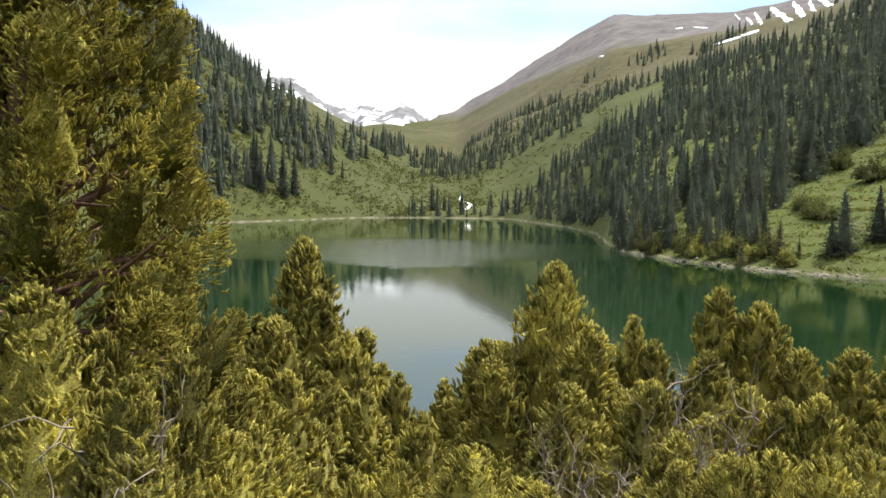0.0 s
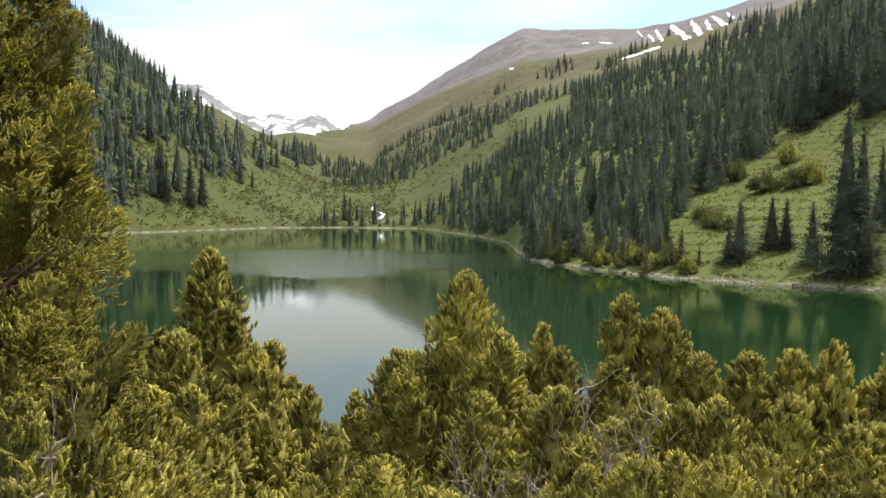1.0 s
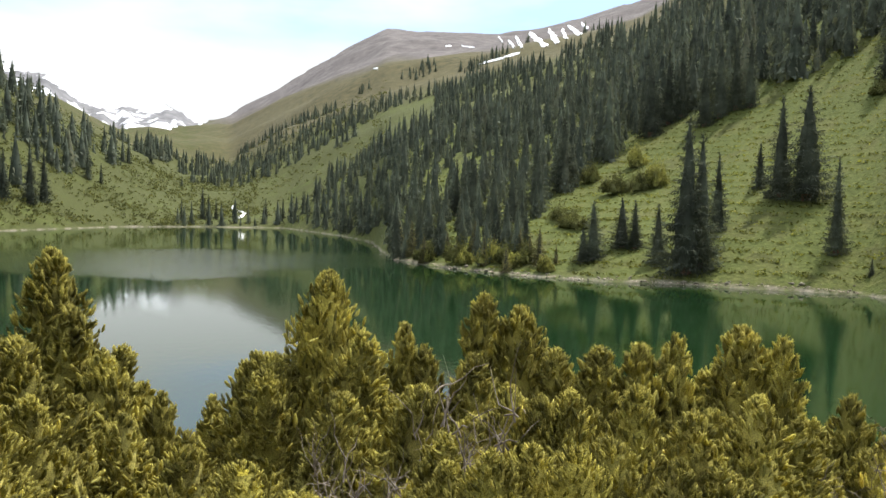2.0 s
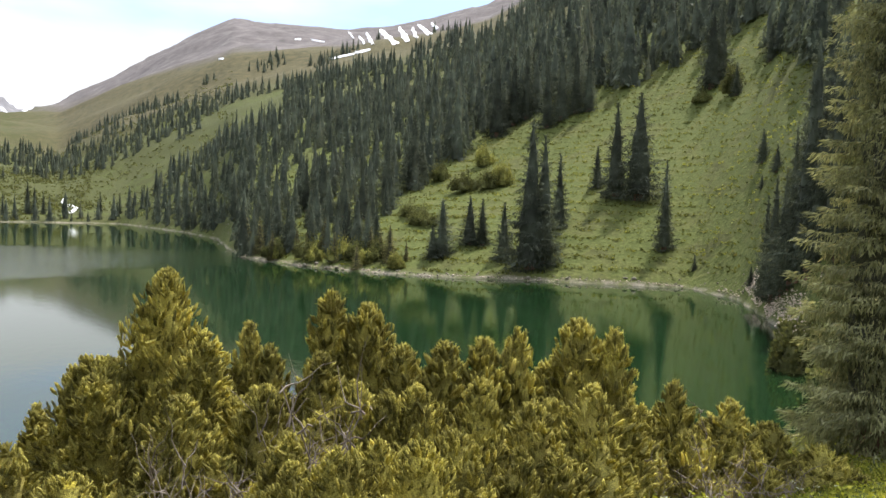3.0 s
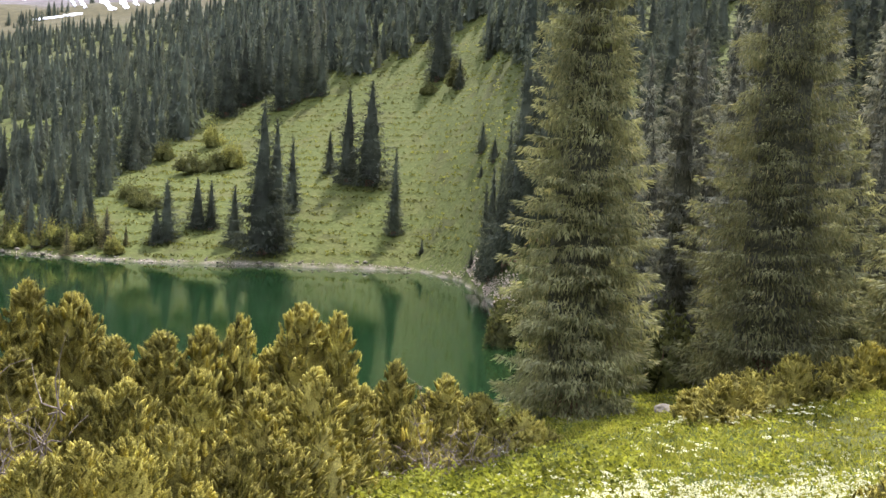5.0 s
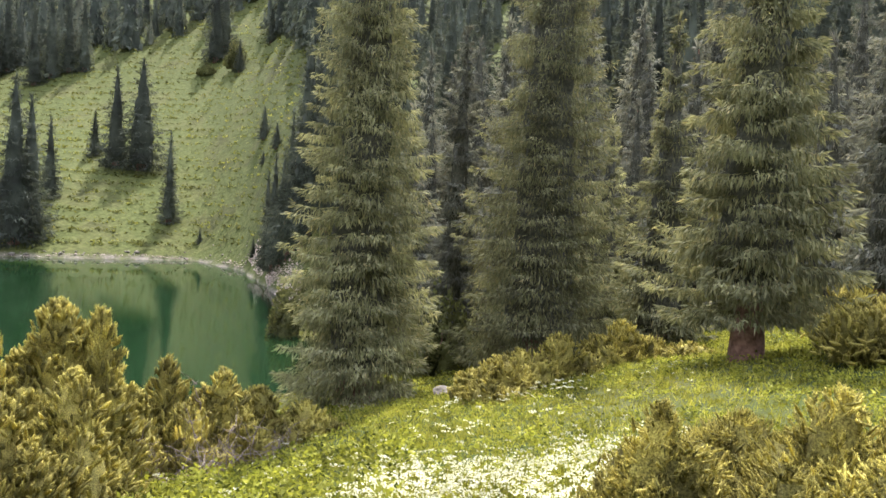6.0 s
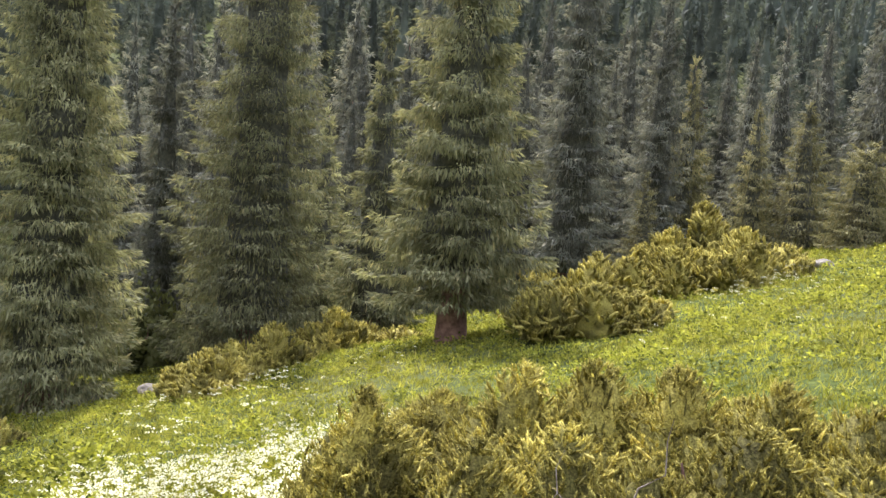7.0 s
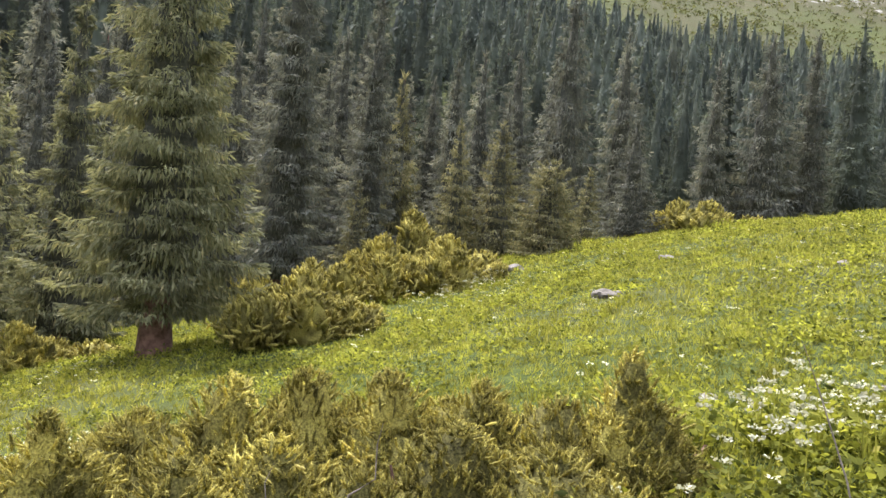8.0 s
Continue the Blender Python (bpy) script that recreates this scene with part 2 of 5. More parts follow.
def water_material():
    m, nodes, links = material("lake_water")
    p = nodes.new("ShaderNodeBsdfPrincipled")
    p.inputs["Base Color"].default_value = (0.006, 0.019, 0.006, 1)
    p.inputs["Roughness"].default_value, p.inputs["IOR"].default_value = 0.02, 1.333
    geo = nodes.new("ShaderNodeNewGeometry")
    stretch = nodes.new("ShaderNodeMapping")
    stretch.inputs["Scale"].default_value = (1.0, 0.55, 1.0)
    links.new(geo.outputs["Position"], stretch.inputs["Vector"])
    small = grain(nodes, links, 2.2, 4, stretch.outputs["Vector"])
    gust = nodes.new("ShaderNodeMapping")  # a wind-ruffled stretch in mid lake
    gust.vector_type = "POINT"
    gust.inputs["Location"].default_value, gust.inputs["Scale"].default_value = (0.25, -4.2, 0), (1 / 34, 1 / 29, 0)
    links.new(geo.outputs["Position"], gust.inputs["Vector"])
    gap = nodes.new("ShaderNodeVectorMath")
    gap.operation = "LENGTH"
    links.new(gust.outputs["Vector"], gap.inputs[0])
    ragged = arith(nodes, links, "ADD", gap.outputs["Value"], arith(nodes, links, "MULTIPLY", grain(nodes, links, 0.06, 4, geo.outputs["Position"]), 1.1))
    calm = fit_range(nodes, links, grain(nodes, links, 0.02, 3, geo.outputs["Position"]), 0.4, 0.65, 0.5, 1.3)
    wind = arith(nodes, links, "MAXIMUM", calm, fit_range(nodes, links, ragged, 1.75, 1.25, 0.0, 9.0))
    height = arith(nodes, links, "MULTIPLY", small, wind)
    links.new(bumped(nodes, links, height, 0.35, 0.02), p.inputs["Normal"])
    links.new(p.outputs[0], nodes.new("ShaderNodeOutputMaterial").inputs["Surface"])
    return m


WATER = water_material()

# ---- the lie of the land ----
# lake outline in plan, anticlockwise from the near shore
LAKE = np.array([(-90, 62), (-62, 39), (-30, 32), (0, 25.2), (16, 21.8), (26, 19.4), (31.5, 21.5), (35, 26), (42, 32.3), (48.9, 40.4), (59.3, 52.6),
                 (64, 63.4), (60, 68.2), (49.8, 76.5), (42.5, 81.7), (36.3, 88.5), (30.5, 101), (26.5, 119.4), (29.5, 140), (35.1, 175.5), (34.2, 218),
                 (24.6, 293), (-5.2, 297), (-31.6, 286), (-56, 233), (-75.3, 208), (-110, 160), (-115, 100)], float)
# by bearing: distance and rise (degrees) of the mid slope, then of the skyline
DEG = np.array([-180, -90, -45, -31, -18.8, -12.3, -5.5, -2.0, 1.0, 4.6, 8.6, 11.9, 16.3, 20, 25.7, 30, 36, 45, 55, 70, 85, 100, 110, 120, 132, 150, 180.0])
MID_R = np.array([120, 300, 330, 330, 340, 370, 480, 620, 700, 620, 560, 520, 480, 450, 420, 380, 300, 240, 220, 200, 190, 190, 200, 220, 240, 200, 120.0])
MID_E = np.array([9, 16, 17, 15.0, 9.9, 6.3, 3.5, 3.1, 3.4, 5.3, 6.6, 7.6, 8.7, 9.8, 10.9, 12.0, 14.0, 16.5, 19, 21, 21, 18.5, 15.5, 13.4, 10.8, 10, 9.0])
TOP_R = np.array([300, 600, 600, 560, 560, 620, 900, 1150, 1350, 1450, 1500, 1500, 1550, 1600, 1600, 1300, 900, 700, 600, 550, 550, 600, 800, 900, 900, 500, 300.0])
TOP_E = np.array([12, 21, 22, 19.5, 11.9, 7.3, 4.7, 5.2, 6.3, 8.44, 11.0, 12.7, 12.5, 12.4, 13.3, 14.6, 17.5, 21, 24, 26, 26, 26, 25, 24, 22, 15, 12.0])


def shore_distance(x, y):
    """Metres from the lake's edge, negative on the water."""
    x, y = np.asarray(x, float), np.asarray(y, float)
    best, inside = np.full(x.shape, 1e9), np.zeros(x.shape, bool)
    for (ax, ay), (bx, by) in zip(LAKE, np.roll(LAKE, -1, 0)):
        dx, dy = bx - ax, by - ay
        t = np.clip(((x - ax) * dx + (y - ay) * dy) / (dx * dx + dy * dy), 0, 1)
        best = np.minimum(best, np.hypot(x - ax - t * dx, y - ay - t * dy))
        if dy:
            cross = (ay > y) != (by > y)
            inside ^= cross & (x < ax + (y - ay) * dx / dy)
    return np.where(inside, -best, best)


def wave(x, y, size, seed=0.0):
    """Cheap smooth relief between about -1 and 1."""
    u, v = x / size, y / size
    return (np.sin(1.7 * u + 2.3 * np.sin(0.9 * v + seed) + seed) + np.sin(2.1 * v - 1.9 * np.sin(1.1 * u + 2 * seed) + 3 * seed) + np.sin(1.3 * (u + v) + seed * 5)) / 3


def far_shore():
    """By whole degrees: where the far slope starts, beyond the lake or the near meadow."""
    degs = np.arange(-180, 181)
    out = []
    for d in degs:
        r = np.arange(20, 330, 1.0)
        s = shore_distance(r * np.sin(np.radians(d)), r * np.cos(np.radians(d)))
        wet = r[s < 0]
        out.append(wet.max() if len(wet) else (42.0 if 50 < d < 105 else 60.0))
    return degs, np.array(out)


FOOT_DEG, FOOT_R = far_shore()
FOOT_R = np.where(FOOT_DEG > 53, np.interp(FOOT_DEG, [53, 58, 70, 100, 110, 135, 180], [50, 44, 40, 40, 46, 60, 60]), FOOT_R)


def land(x, y):
    """Height of the ground over the water."""
    x, y = np.asarray(x, float), np.asarray(y, float)
    r, deg = np.hypot(x, y) + 1e-6, np.degrees(np.arctan2(x, y))
    d = shore_distance(x, y)
    near = 6.4 - 0.056 * np.clip(x, -200, 70) - np.where(y > 0, 0.255 * y, -0.275 * 30 * np.tanh(-y / 30))
    near = near + 0.10 * wave(x, y, 2.6, 1.0) + 0.22 * wave(x, y, 9, 2.0)
    foot = np.interp(deg, FOOT_DEG, FOOT_R)
    foot_z = np.where(deg > 53, np.interp(deg, [53, 60, 85, 100, 110, 135, 180], [1.0, 1.5, 3.4, 4.2, 4.6, 5.0, 8.0]), 0.0)
    mid_r, mid_e = np.interp(deg, DEG, MID_R), np.tan(np.radians(np.interp(deg, DEG, MID_E)))
    top_r, top_e = np.interp(deg, DEG, TOP_R), np.tan(np.radians(np.interp(deg, DEG, TOP_E)))
    q0, q1, q2, q = 1 / foot, 1 / mid_r, 1 / top_r, 1 / r
    e0 = (foot_z - 8.0) / foot
    e = np.where(q > q1, e0 + (mid_e - e0) * (q0 - q) / (q0 - q1), mid_e + (top_e - mid_e) * (q1 - q) / (q1 - q2))
    far = 8.0 + r * e
    past = r > top_r
    far = np.where(past, 8 + top_r * top_e - 0.35 * (r - top_r), far)
    rough = np.clip((r - foot) / 60, 0, 1)
    far = far + rough * (1.2 * wave(x, y, 17, 3.0) + np.clip(r / 300, 0, 3) * 2.2 * wave(x, y, 55, 4.0) * (1 - past) + np.clip((r - 500) / 300, 0, 1) * (8 * wave(x, y, 140, 5.0) + 4 * wave(x, y, 47, 7.0)) * np.clip((top_r - r) / 300, 0, 1))
    hidden = r < foot
    bank = 0.08 + 0.13 * np.clip(d, 0, 60) + 0.05 * wave(x, y, 3, 6.0)
    k = np.where(hidden, np.maximum(near, np.minimum(bank, 6.0)), 0)
    k = np.where((deg > 53) | (deg < -75), np.maximum(near * np.clip((95 - r) / 40, 0, 1) + bank * np.clip((r - 55) / 40, 0, 1), far), np.where(hidden, k, np.maximum(far, 0.06 + 0.1 * np.clip(d, 0, 10))))
    return np.where(d < 0, np.maximum(-3.0, 0.5 * d - 0.05), k)


def height_at(x, y):
    return float(land(np.array([x]), np.array([y]))[0])


def fast_mesh(name, verts, faces, mat, smooth=False):
    me = bpy.data.meshes.new(name)
    faces = np.asarray(faces, np.int32)
    me.vertices.add(len(verts))
    me.vertices.foreach_set("co", np.asarray(verts, np.float32).ravel())
    me.loops.add(faces.size)
    me.loops.foreach_set("vertex_index", faces.ravel())
    me.polygons.add(len(faces))
    me.polygons.foreach_set("loop_start", np.arange(len(faces), dtype=np.int32) * faces.shape[1])
    if smooth:
        me.polygons.foreach_set("use_smooth", np.ones(len(faces), bool))
    me.update(calc_edges=True)
    me.validate()
    me.materials.append(mat)
    return me


def part(name, mesh, parent, label="", m=None):
    """Links mesh as one object under a thing or a part."""
    ob = new(name, mesh)
    ob.parent = parent
    if m is not None:
        ob.matrix_basis = m
    return tagged(ob, label)


# ---- ground, water, far range ----
def build_ground():
    degs = np.concatenate([np.arange(-180, -40, 3.0), np.arange(-40, -20, 0.8), np.arange(-20, 32, 0.4), np.arange(32, 142, 0.8), np.arange(142, 180, 3.0)])
    rad = np.concatenate([[0.002], np.geomspace(0.8, 90, 120), np.geomspace(91.5, 700, 150), np.geomspace(708, 1750, 110), np.geomspace(1780, 3600, 12)])
    a, r = np.meshgrid(np.radians(degs), rad)
    x, y = r * np.sin(a) - 0.3, r * np.cos(a) - 0.5
    v = np.stack([x, y, land(x, y)], -1).reshape(-1, 3)
    n, k = len(degs), len(rad)
    i, j = np.meshgrid(np.arange(k - 1), np.arange(n), indexing="ij")
    j2 = (j + 1) % n
    f = np.stack([i * n + j, (i + 1) * n + j, (i + 1) * n + j2, i * n + j2], -1).reshape(-1, 4)
    f = f[:, ::-1]
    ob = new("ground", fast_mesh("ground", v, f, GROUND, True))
    return tagged(ob, "green alpine meadow ground rising to bare scree slopes", "ground", kind="structure")


build_ground()

lake_x, lake_y = np.meshgrid(np.linspace(-140, 90, 2), np.linspace(5, 320, 2))
lake = new("water", fast_mesh("water", np.stack([lake_x, lake_y, 0 * lake_x], -1).reshape(-1, 3), [(0, 1, 3, 2)], WATER))
tagged(lake, "calm dark green mountain lake mirroring slopes and sky", "lake", kind="structure")


def snow_rock(nodes, links):
    pos = nodes.new("ShaderNodeNewGeometry").outputs["Position"]
    rock = ramp(nodes, links, grain(nodes, links, 0.02, 8, pos, 0.7), [(0.3, (0.09, 0.088, 0.095)), (0.7, (0.19, 0.185, 0.19))])
    return blend(nodes, links, fit_range(nodes, links, grain(nodes, links, 0.006, 6, pos, 0.6), 0.47, 0.52), rock, (0.74, 0.76, 0.80))


RANGE = surface("snowy_rock", snow_rock, 0.9, (0.03, 0.6, 6.0), 0.1)


def build_range():
    """Snow-streaked range that closes the valley."""
    degs = np.arange(-26, 8, 0.2)
    crest = np.interp(degs, [-26, -18, -12.3, -10.3, -8.3, -7.2, -5.9, -4.5, -3.1, -1.4, 1, 8], [9.6, 8.9, 8.4, 8.1, 6.75, 6.5, 6.45, 6.45, 6.75, 5.8, 5.0, 4.0])
    crest = crest + 0.05 * np.sin(degs * 5.1) + 0.04 * np.sin(degs * 11.3 + 1)
    rows = np.linspace(0, 1, 30)
    v = []
    for q in rows:
        r = 2300 + 900 * q + 60 * np.sin(degs * 2.7) * (1 - q)
        e = 2.0 + (crest - 2.0) * q ** 0.8 + 0.18 * np.sin(degs * 3.9 + 6 * q) * (1 - q) * q * 4
        z = 8 + r * np.tan(np.radians(e))
        v.append(np.stack([r * np.sin(np.radians(degs)), r * np.cos(np.radians(degs)), z], -1))
    r = 4200 + 0 * degs
    v.append(np.stack([r * np.sin(np.radians(degs)), r * np.cos(np.radians(degs)), 0 * degs], -1))
    v = np.concatenate(v)
    n = len(degs)
    i, j = np.meshgrid(np.arange(len(rows)), np.arange(n - 1), indexing="ij")
    f = np.stack([i * n + j, i * n + j + 1, (i + 1) * n + j + 1, (i + 1) * n + j], -1).reshape(-1, 4)
    tagged(new("mountain_range", fast_mesh("mountain_range", v, f, RANGE)), "distant grey mountain range streaked with snow", "mountain", kind="structure")


build_range()


# ---- plants: building blocks ----
def unit(v):
    return v / (np.linalg.norm(v, axis=-1, keepdims=True) + 1e-9)


def leaves(p, d, length, width, rng, fold=0.25):
    """Folded two-triangle leaves at p along d. Returns vertices and triangles."""
    n = len(p)
    side = unit(np.cross(d, rng.normal(size=(n, 3))))
    nor = np.cross(d, side)
    length, width = np.broadcast_to(length, n)[:, None], np.broadcast_to(width, n)[:, None]
    mid = p + d * length * 0.45 + nor * width * fold
    v = np.stack([p, mid + side * width, p + d * length, mid - side * width], 1).reshape(-1, 3)
    b = np.arange(n)[:, None] * 4
    return v, np.concatenate([b + np.array([0, 1, 2]), b + np.array([0, 2, 3])])


def needles(p, d, length, width, rng):
    """Thin single-triangle needles at p along d."""
    n = len(p)
    side = unit(np.cross(d, rng.normal(size=(n, 3))))
    length, width = np.broadcast_to(length, n)[:, None], np.broadcast_to(width, n)[:, None]
    v = np.stack([p - side * width, p + side * width, p + d * length], 1).reshape(-1, 3)
    return v, np.arange(3 * n).reshape(-1, 3)


def tube(points, radii, sides=7):
    """A tapered bent pole through points."""
    points, radii = np.asarray(points, float), np.asarray(radii, float)
    tang = unit(np.gradient(points, axis=0))
    ref = np.where(np.abs(tang[:, 2:3]) > 0.9, np.array([[1.0, 0, 0]]), np.array([[0, 0, 1.0]]))
    u = unit(np.cross(tang, ref))
    w = np.cross(tang, u)
    a = np.linspace(0, 2 * np.pi, sides, endpoint=False)
    ring = points[:, None] + radii[:, None, None] * (np.cos(a)[None, :, None] * u[:, None] + np.sin(a)[None, :, None] * w[:, None])
    v = ring.reshape(-1, 3)
    f = []
    for i in range(len(points) - 1):
        for j in range(sides):
            k = (j + 1) % sides
            f += [(i * sides + j, i * sides + k, (i + 1) * sides + k), (i * sides + j, (i + 1) * sides + k, (i + 1) * sides + j)]
    return v, np.array(f)


def joined(pieces):
    v, f, at = [], [], 0
    for a, b in pieces:
        v.append(a)
        f.append(np.asarray(b) + at)
        at += len(a)
    return np.concatenate(v), np.concatenate(f)


def spruce_profile(u, bare, taper=0.9):
    """Crown radius, 0 to 1, at height u (0 foot, 1 tip)."""
    q = np.clip((u - bare) / (1 - bare), 0, 1)
    return np.clip(0.8 + q / 0.3, 0.8, 1) * (1 - q) ** taper


def boughs(height, radius, rng, pitch, spokes, tassels, size, bare, taper):
    """Whorls of drooping boughs: a flat spray on top, hanging tassels below."""
    U, A = [], []
    whorls = max(int((1 - bare) * height / pitch), 5)
    for k in range(whorls):
        u = bare + (1 - bare) * k / whorls
        n = max(int(spokes * (0.35 + 0.65 * float(spruce_profile(u, bare, taper)))), 4)
        U.append(u + rng.uniform(-0.9, 0.9, n) / whorls)
        A.append(2 * np.pi * np.arange(n) / n + 2.4 * k + rng.normal(0, 0.25, n))
    u, az = np.clip(np.concatenate(U), bare, 0.985), np.concatenate(A)
    s0, s1 = rng.uniform(0, 6, 2)
    lobe = 1 + 0.09 * np.sin(2 * az + 0.9 * u * height + s0) + 0.09 * np.sin(3 * az - 1.7 * u * height + s1)
    full = spruce_profile(u, bare, taper)
    reach = (radius * full + 0.06) * lobe * rng.uniform(0.72, 1.14, len(u))
    droop = np.interp(u, [0, 0.5, 1], [0.42, 0.22, -0.5]) + rng.normal(0, 0.07, len(u))
    out = np.stack([np.cos(az), np.sin(az), 0 * az], -1)
    side = np.stack([-np.sin(az), np.cos(az), 0 * az], -1)

    def along(i, s, w):
        p = out[i] * (reach[i] * s)[:, None] + side[i] * w[:, None]
        p[:, 2] = u[i] * height + reach[i] * (-droop[i] * s + 0.22 * s ** 3)
        p[:, 2] = np.maximum(p[:, 2], 0.12)
        return p

    count = np.maximum((tassels * (0.25 + 0.75 * reach / radius)).astype(int), 4)
    i = np.repeat(np.arange(len(u)), count)
    n = len(i)
    s = np.where(rng.random(n) < 0.3, rng.uniform(0.2, 0.7, n), 1 - 0.62 * rng.uniform(0, 1, n) ** 1.25)
    half = reach[i] * (0.34 * np.sin(np.pi * np.clip(s, 0, 1) ** 1.1) + 0.06)
    p = along(i, s, half * rng.uniform(-1, 1, n))
    p[:, 2] = np.maximum(p[:, 2] - 0.5 * pitch * rng.uniform(0, 1, n) ** 2, 0.1)
    tip = np.clip((s - 0.8) / 0.2, 0, 1)[:, None]
    d = unit(out[i] * (0.22 + 0.7 * tip) + np.array([0, 0, -1.0]) * (1 - 0.85 * tip) + rng.normal(0, 0.27, (n, 3)))
    ln = size * (0.5 + 0.5 * full[i]) * rng.uniform(0.55, 1.35, n)
    pieces = [leaves(p, d, ln, ln * rng.uniform(0.065, 0.12, n), rng, 0.4)]
    # the sprays on top
    k = 40 if tassels > 60 else 10
    i = np.repeat(np.arange(len(u)), k)
    n = len(i)
    s = rng.uniform(0.3, 0.95, n)
    p = along(i, s, reach[i] * rng.uniform(-0.2, 0.2, n))
    d = unit(out[i] + side[i] * rng.normal(0, 0.6, (n, 1)) + np.array([0, 0, -0.35]) + rng.normal(0, 0.12, (n, 3)))
    ln = size * (0.5 + 0.5 * full[i]) * rng.uniform(0.5, 1.1, n)
    pieces.append(leaves(p, d, ln, 0.13 * ln, rng, -0.3))
    top = np.array([[0, 0, height * 0.965]])
    pieces.append(needles(np.repeat(top, 8, 0), unit(rng.normal(0, 0.25, (8, 3)) + [0, 0, 1]), size * 1.6, size * 0.15, rng))
    return joined(pieces)


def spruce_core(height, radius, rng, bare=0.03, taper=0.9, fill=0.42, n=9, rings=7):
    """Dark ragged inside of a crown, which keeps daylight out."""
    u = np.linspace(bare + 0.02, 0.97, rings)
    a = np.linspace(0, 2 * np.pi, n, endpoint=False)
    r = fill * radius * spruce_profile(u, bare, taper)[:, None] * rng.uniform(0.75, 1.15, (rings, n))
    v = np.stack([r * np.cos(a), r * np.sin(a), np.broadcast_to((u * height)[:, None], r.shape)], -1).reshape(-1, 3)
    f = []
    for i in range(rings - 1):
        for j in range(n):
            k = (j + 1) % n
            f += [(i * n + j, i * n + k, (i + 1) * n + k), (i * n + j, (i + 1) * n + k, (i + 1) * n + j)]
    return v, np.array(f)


def shaggy_cone(radius, rng, tufts, tuft, sides, rings, taper=0.9):
    """A distant spruce one metre tall: a ragged cone hung with short tufts."""
    core = spruce_core(1.0, radius, rng, 0.0, taper, 0.72, sides, rings)
    u = 1 - np.sqrt(rng.uniform(0, 1, tufts))
    u = np.clip(u, 0.02, 0.97)
    az = rng.uniform(0, 2 * np.pi, tufts)
    row = np.sin(40 * u + 3 * az)
    r = radius * spruce_profile(u, 0.0, taper) * rng.uniform(0.7, 1.02, tufts) * (1 + 0.08 * row) + 0.004
    out = np.stack([np.cos(az), np.sin(az), 0 * az], -1)
    p = out * r[:, None] + np.stack([0 * u, 0 * u, u], -1)
    d = unit(out * 0.45 + np.array([0, 0, -1.0]) + rng.normal(0, 0.3, (tufts, 3)))
    ln = tuft * (0.45 + 0.55 * (1 - u)) * rng.uniform(0.6, 1.3, tufts)
    tip = needles(np.repeat([[0, 0, 0.93]], 3, 0), unit(rng.normal(0, 0.08, (3, 3)) + [0, 0, 1]), 0.09, 0.012, rng)
    return joined([core, needles(p, d, ln, ln * rng.uniform(0.22, 0.36, tufts), rng), tip])


def spruce(height, radius, seed, pitch, spokes, tassels, tassel, bare=0.03, mat=SPRUCE, trunk=None, taper=0.9):
    """One spruce as a thing: trunk and crown."""
    rng = np.random.default_rng(seed)
    thing = new("spruce")
    tr = trunk or height * 0.016 + 0.05
    zs = np.linspace(-0.3, height * 0.96, 7)
    lean = np.stack([0.002 * height * np.sin(zs / height * 3 + seed), 0.002 * height * np.cos(zs / height * 2 + seed), zs], -1)
    radii = tr * (1 - np.clip(zs / height, 0, 1)) + 0.015
    radii[0] *= 1.5
    v, f = tube(lean, radii, 9)
    part("trunk", fast_mesh("trunk", v, f, BARK, True), thing)
    fine = tassels > 60
    v, f = boughs(height, radius, rng, pitch, spokes, tassels, tassel, bare, taper)
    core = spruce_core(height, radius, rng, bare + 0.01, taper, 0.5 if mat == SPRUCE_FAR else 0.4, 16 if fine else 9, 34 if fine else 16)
    if mat == SPRUCE_FAR:
        v, f = joined([core, (v, f)])
    else:
        # a closed dark sheet, not modelled twigs; deepens the shade inside the crown
        part("dead_wood", fast_mesh("dead_wood", *core, INNER), thing, "dark core standing for inner twigs and crown shade")
    part("crown", fast_mesh("crown", v, f, mat), thing)
    return thing


def stand(thing, deg, dist, turn=0.0, size=1.0, tall=1.0, sink=0.05, lean=0.0):
    """The pose of a thing on the ground at a bearing and distance."""
    p = bearing(deg, dist)
    return pose(p.x, p.y, height_at(p.x, p.y) - sink, lean, 0, turn) @ Matrix.Diagonal((size, size, size * tall, 1))


def place(thing, deg, dist, turn=0.0, size=1.0, tall=1.0, sink=0.05):
    thing.matrix_basis = stand(thing, deg, dist, turn, size, tall, sink)
    return thing


# ---- juniper ----
# clumps a square metre, sprigs a clump, clump length
DETAIL = {"front": (250, 24, 0.072), "near": (200, 18, 0.084), "close": (128, 18, 0.11), "mid": (70, 20, 0.155), "back": (28, 18, 0.25)}


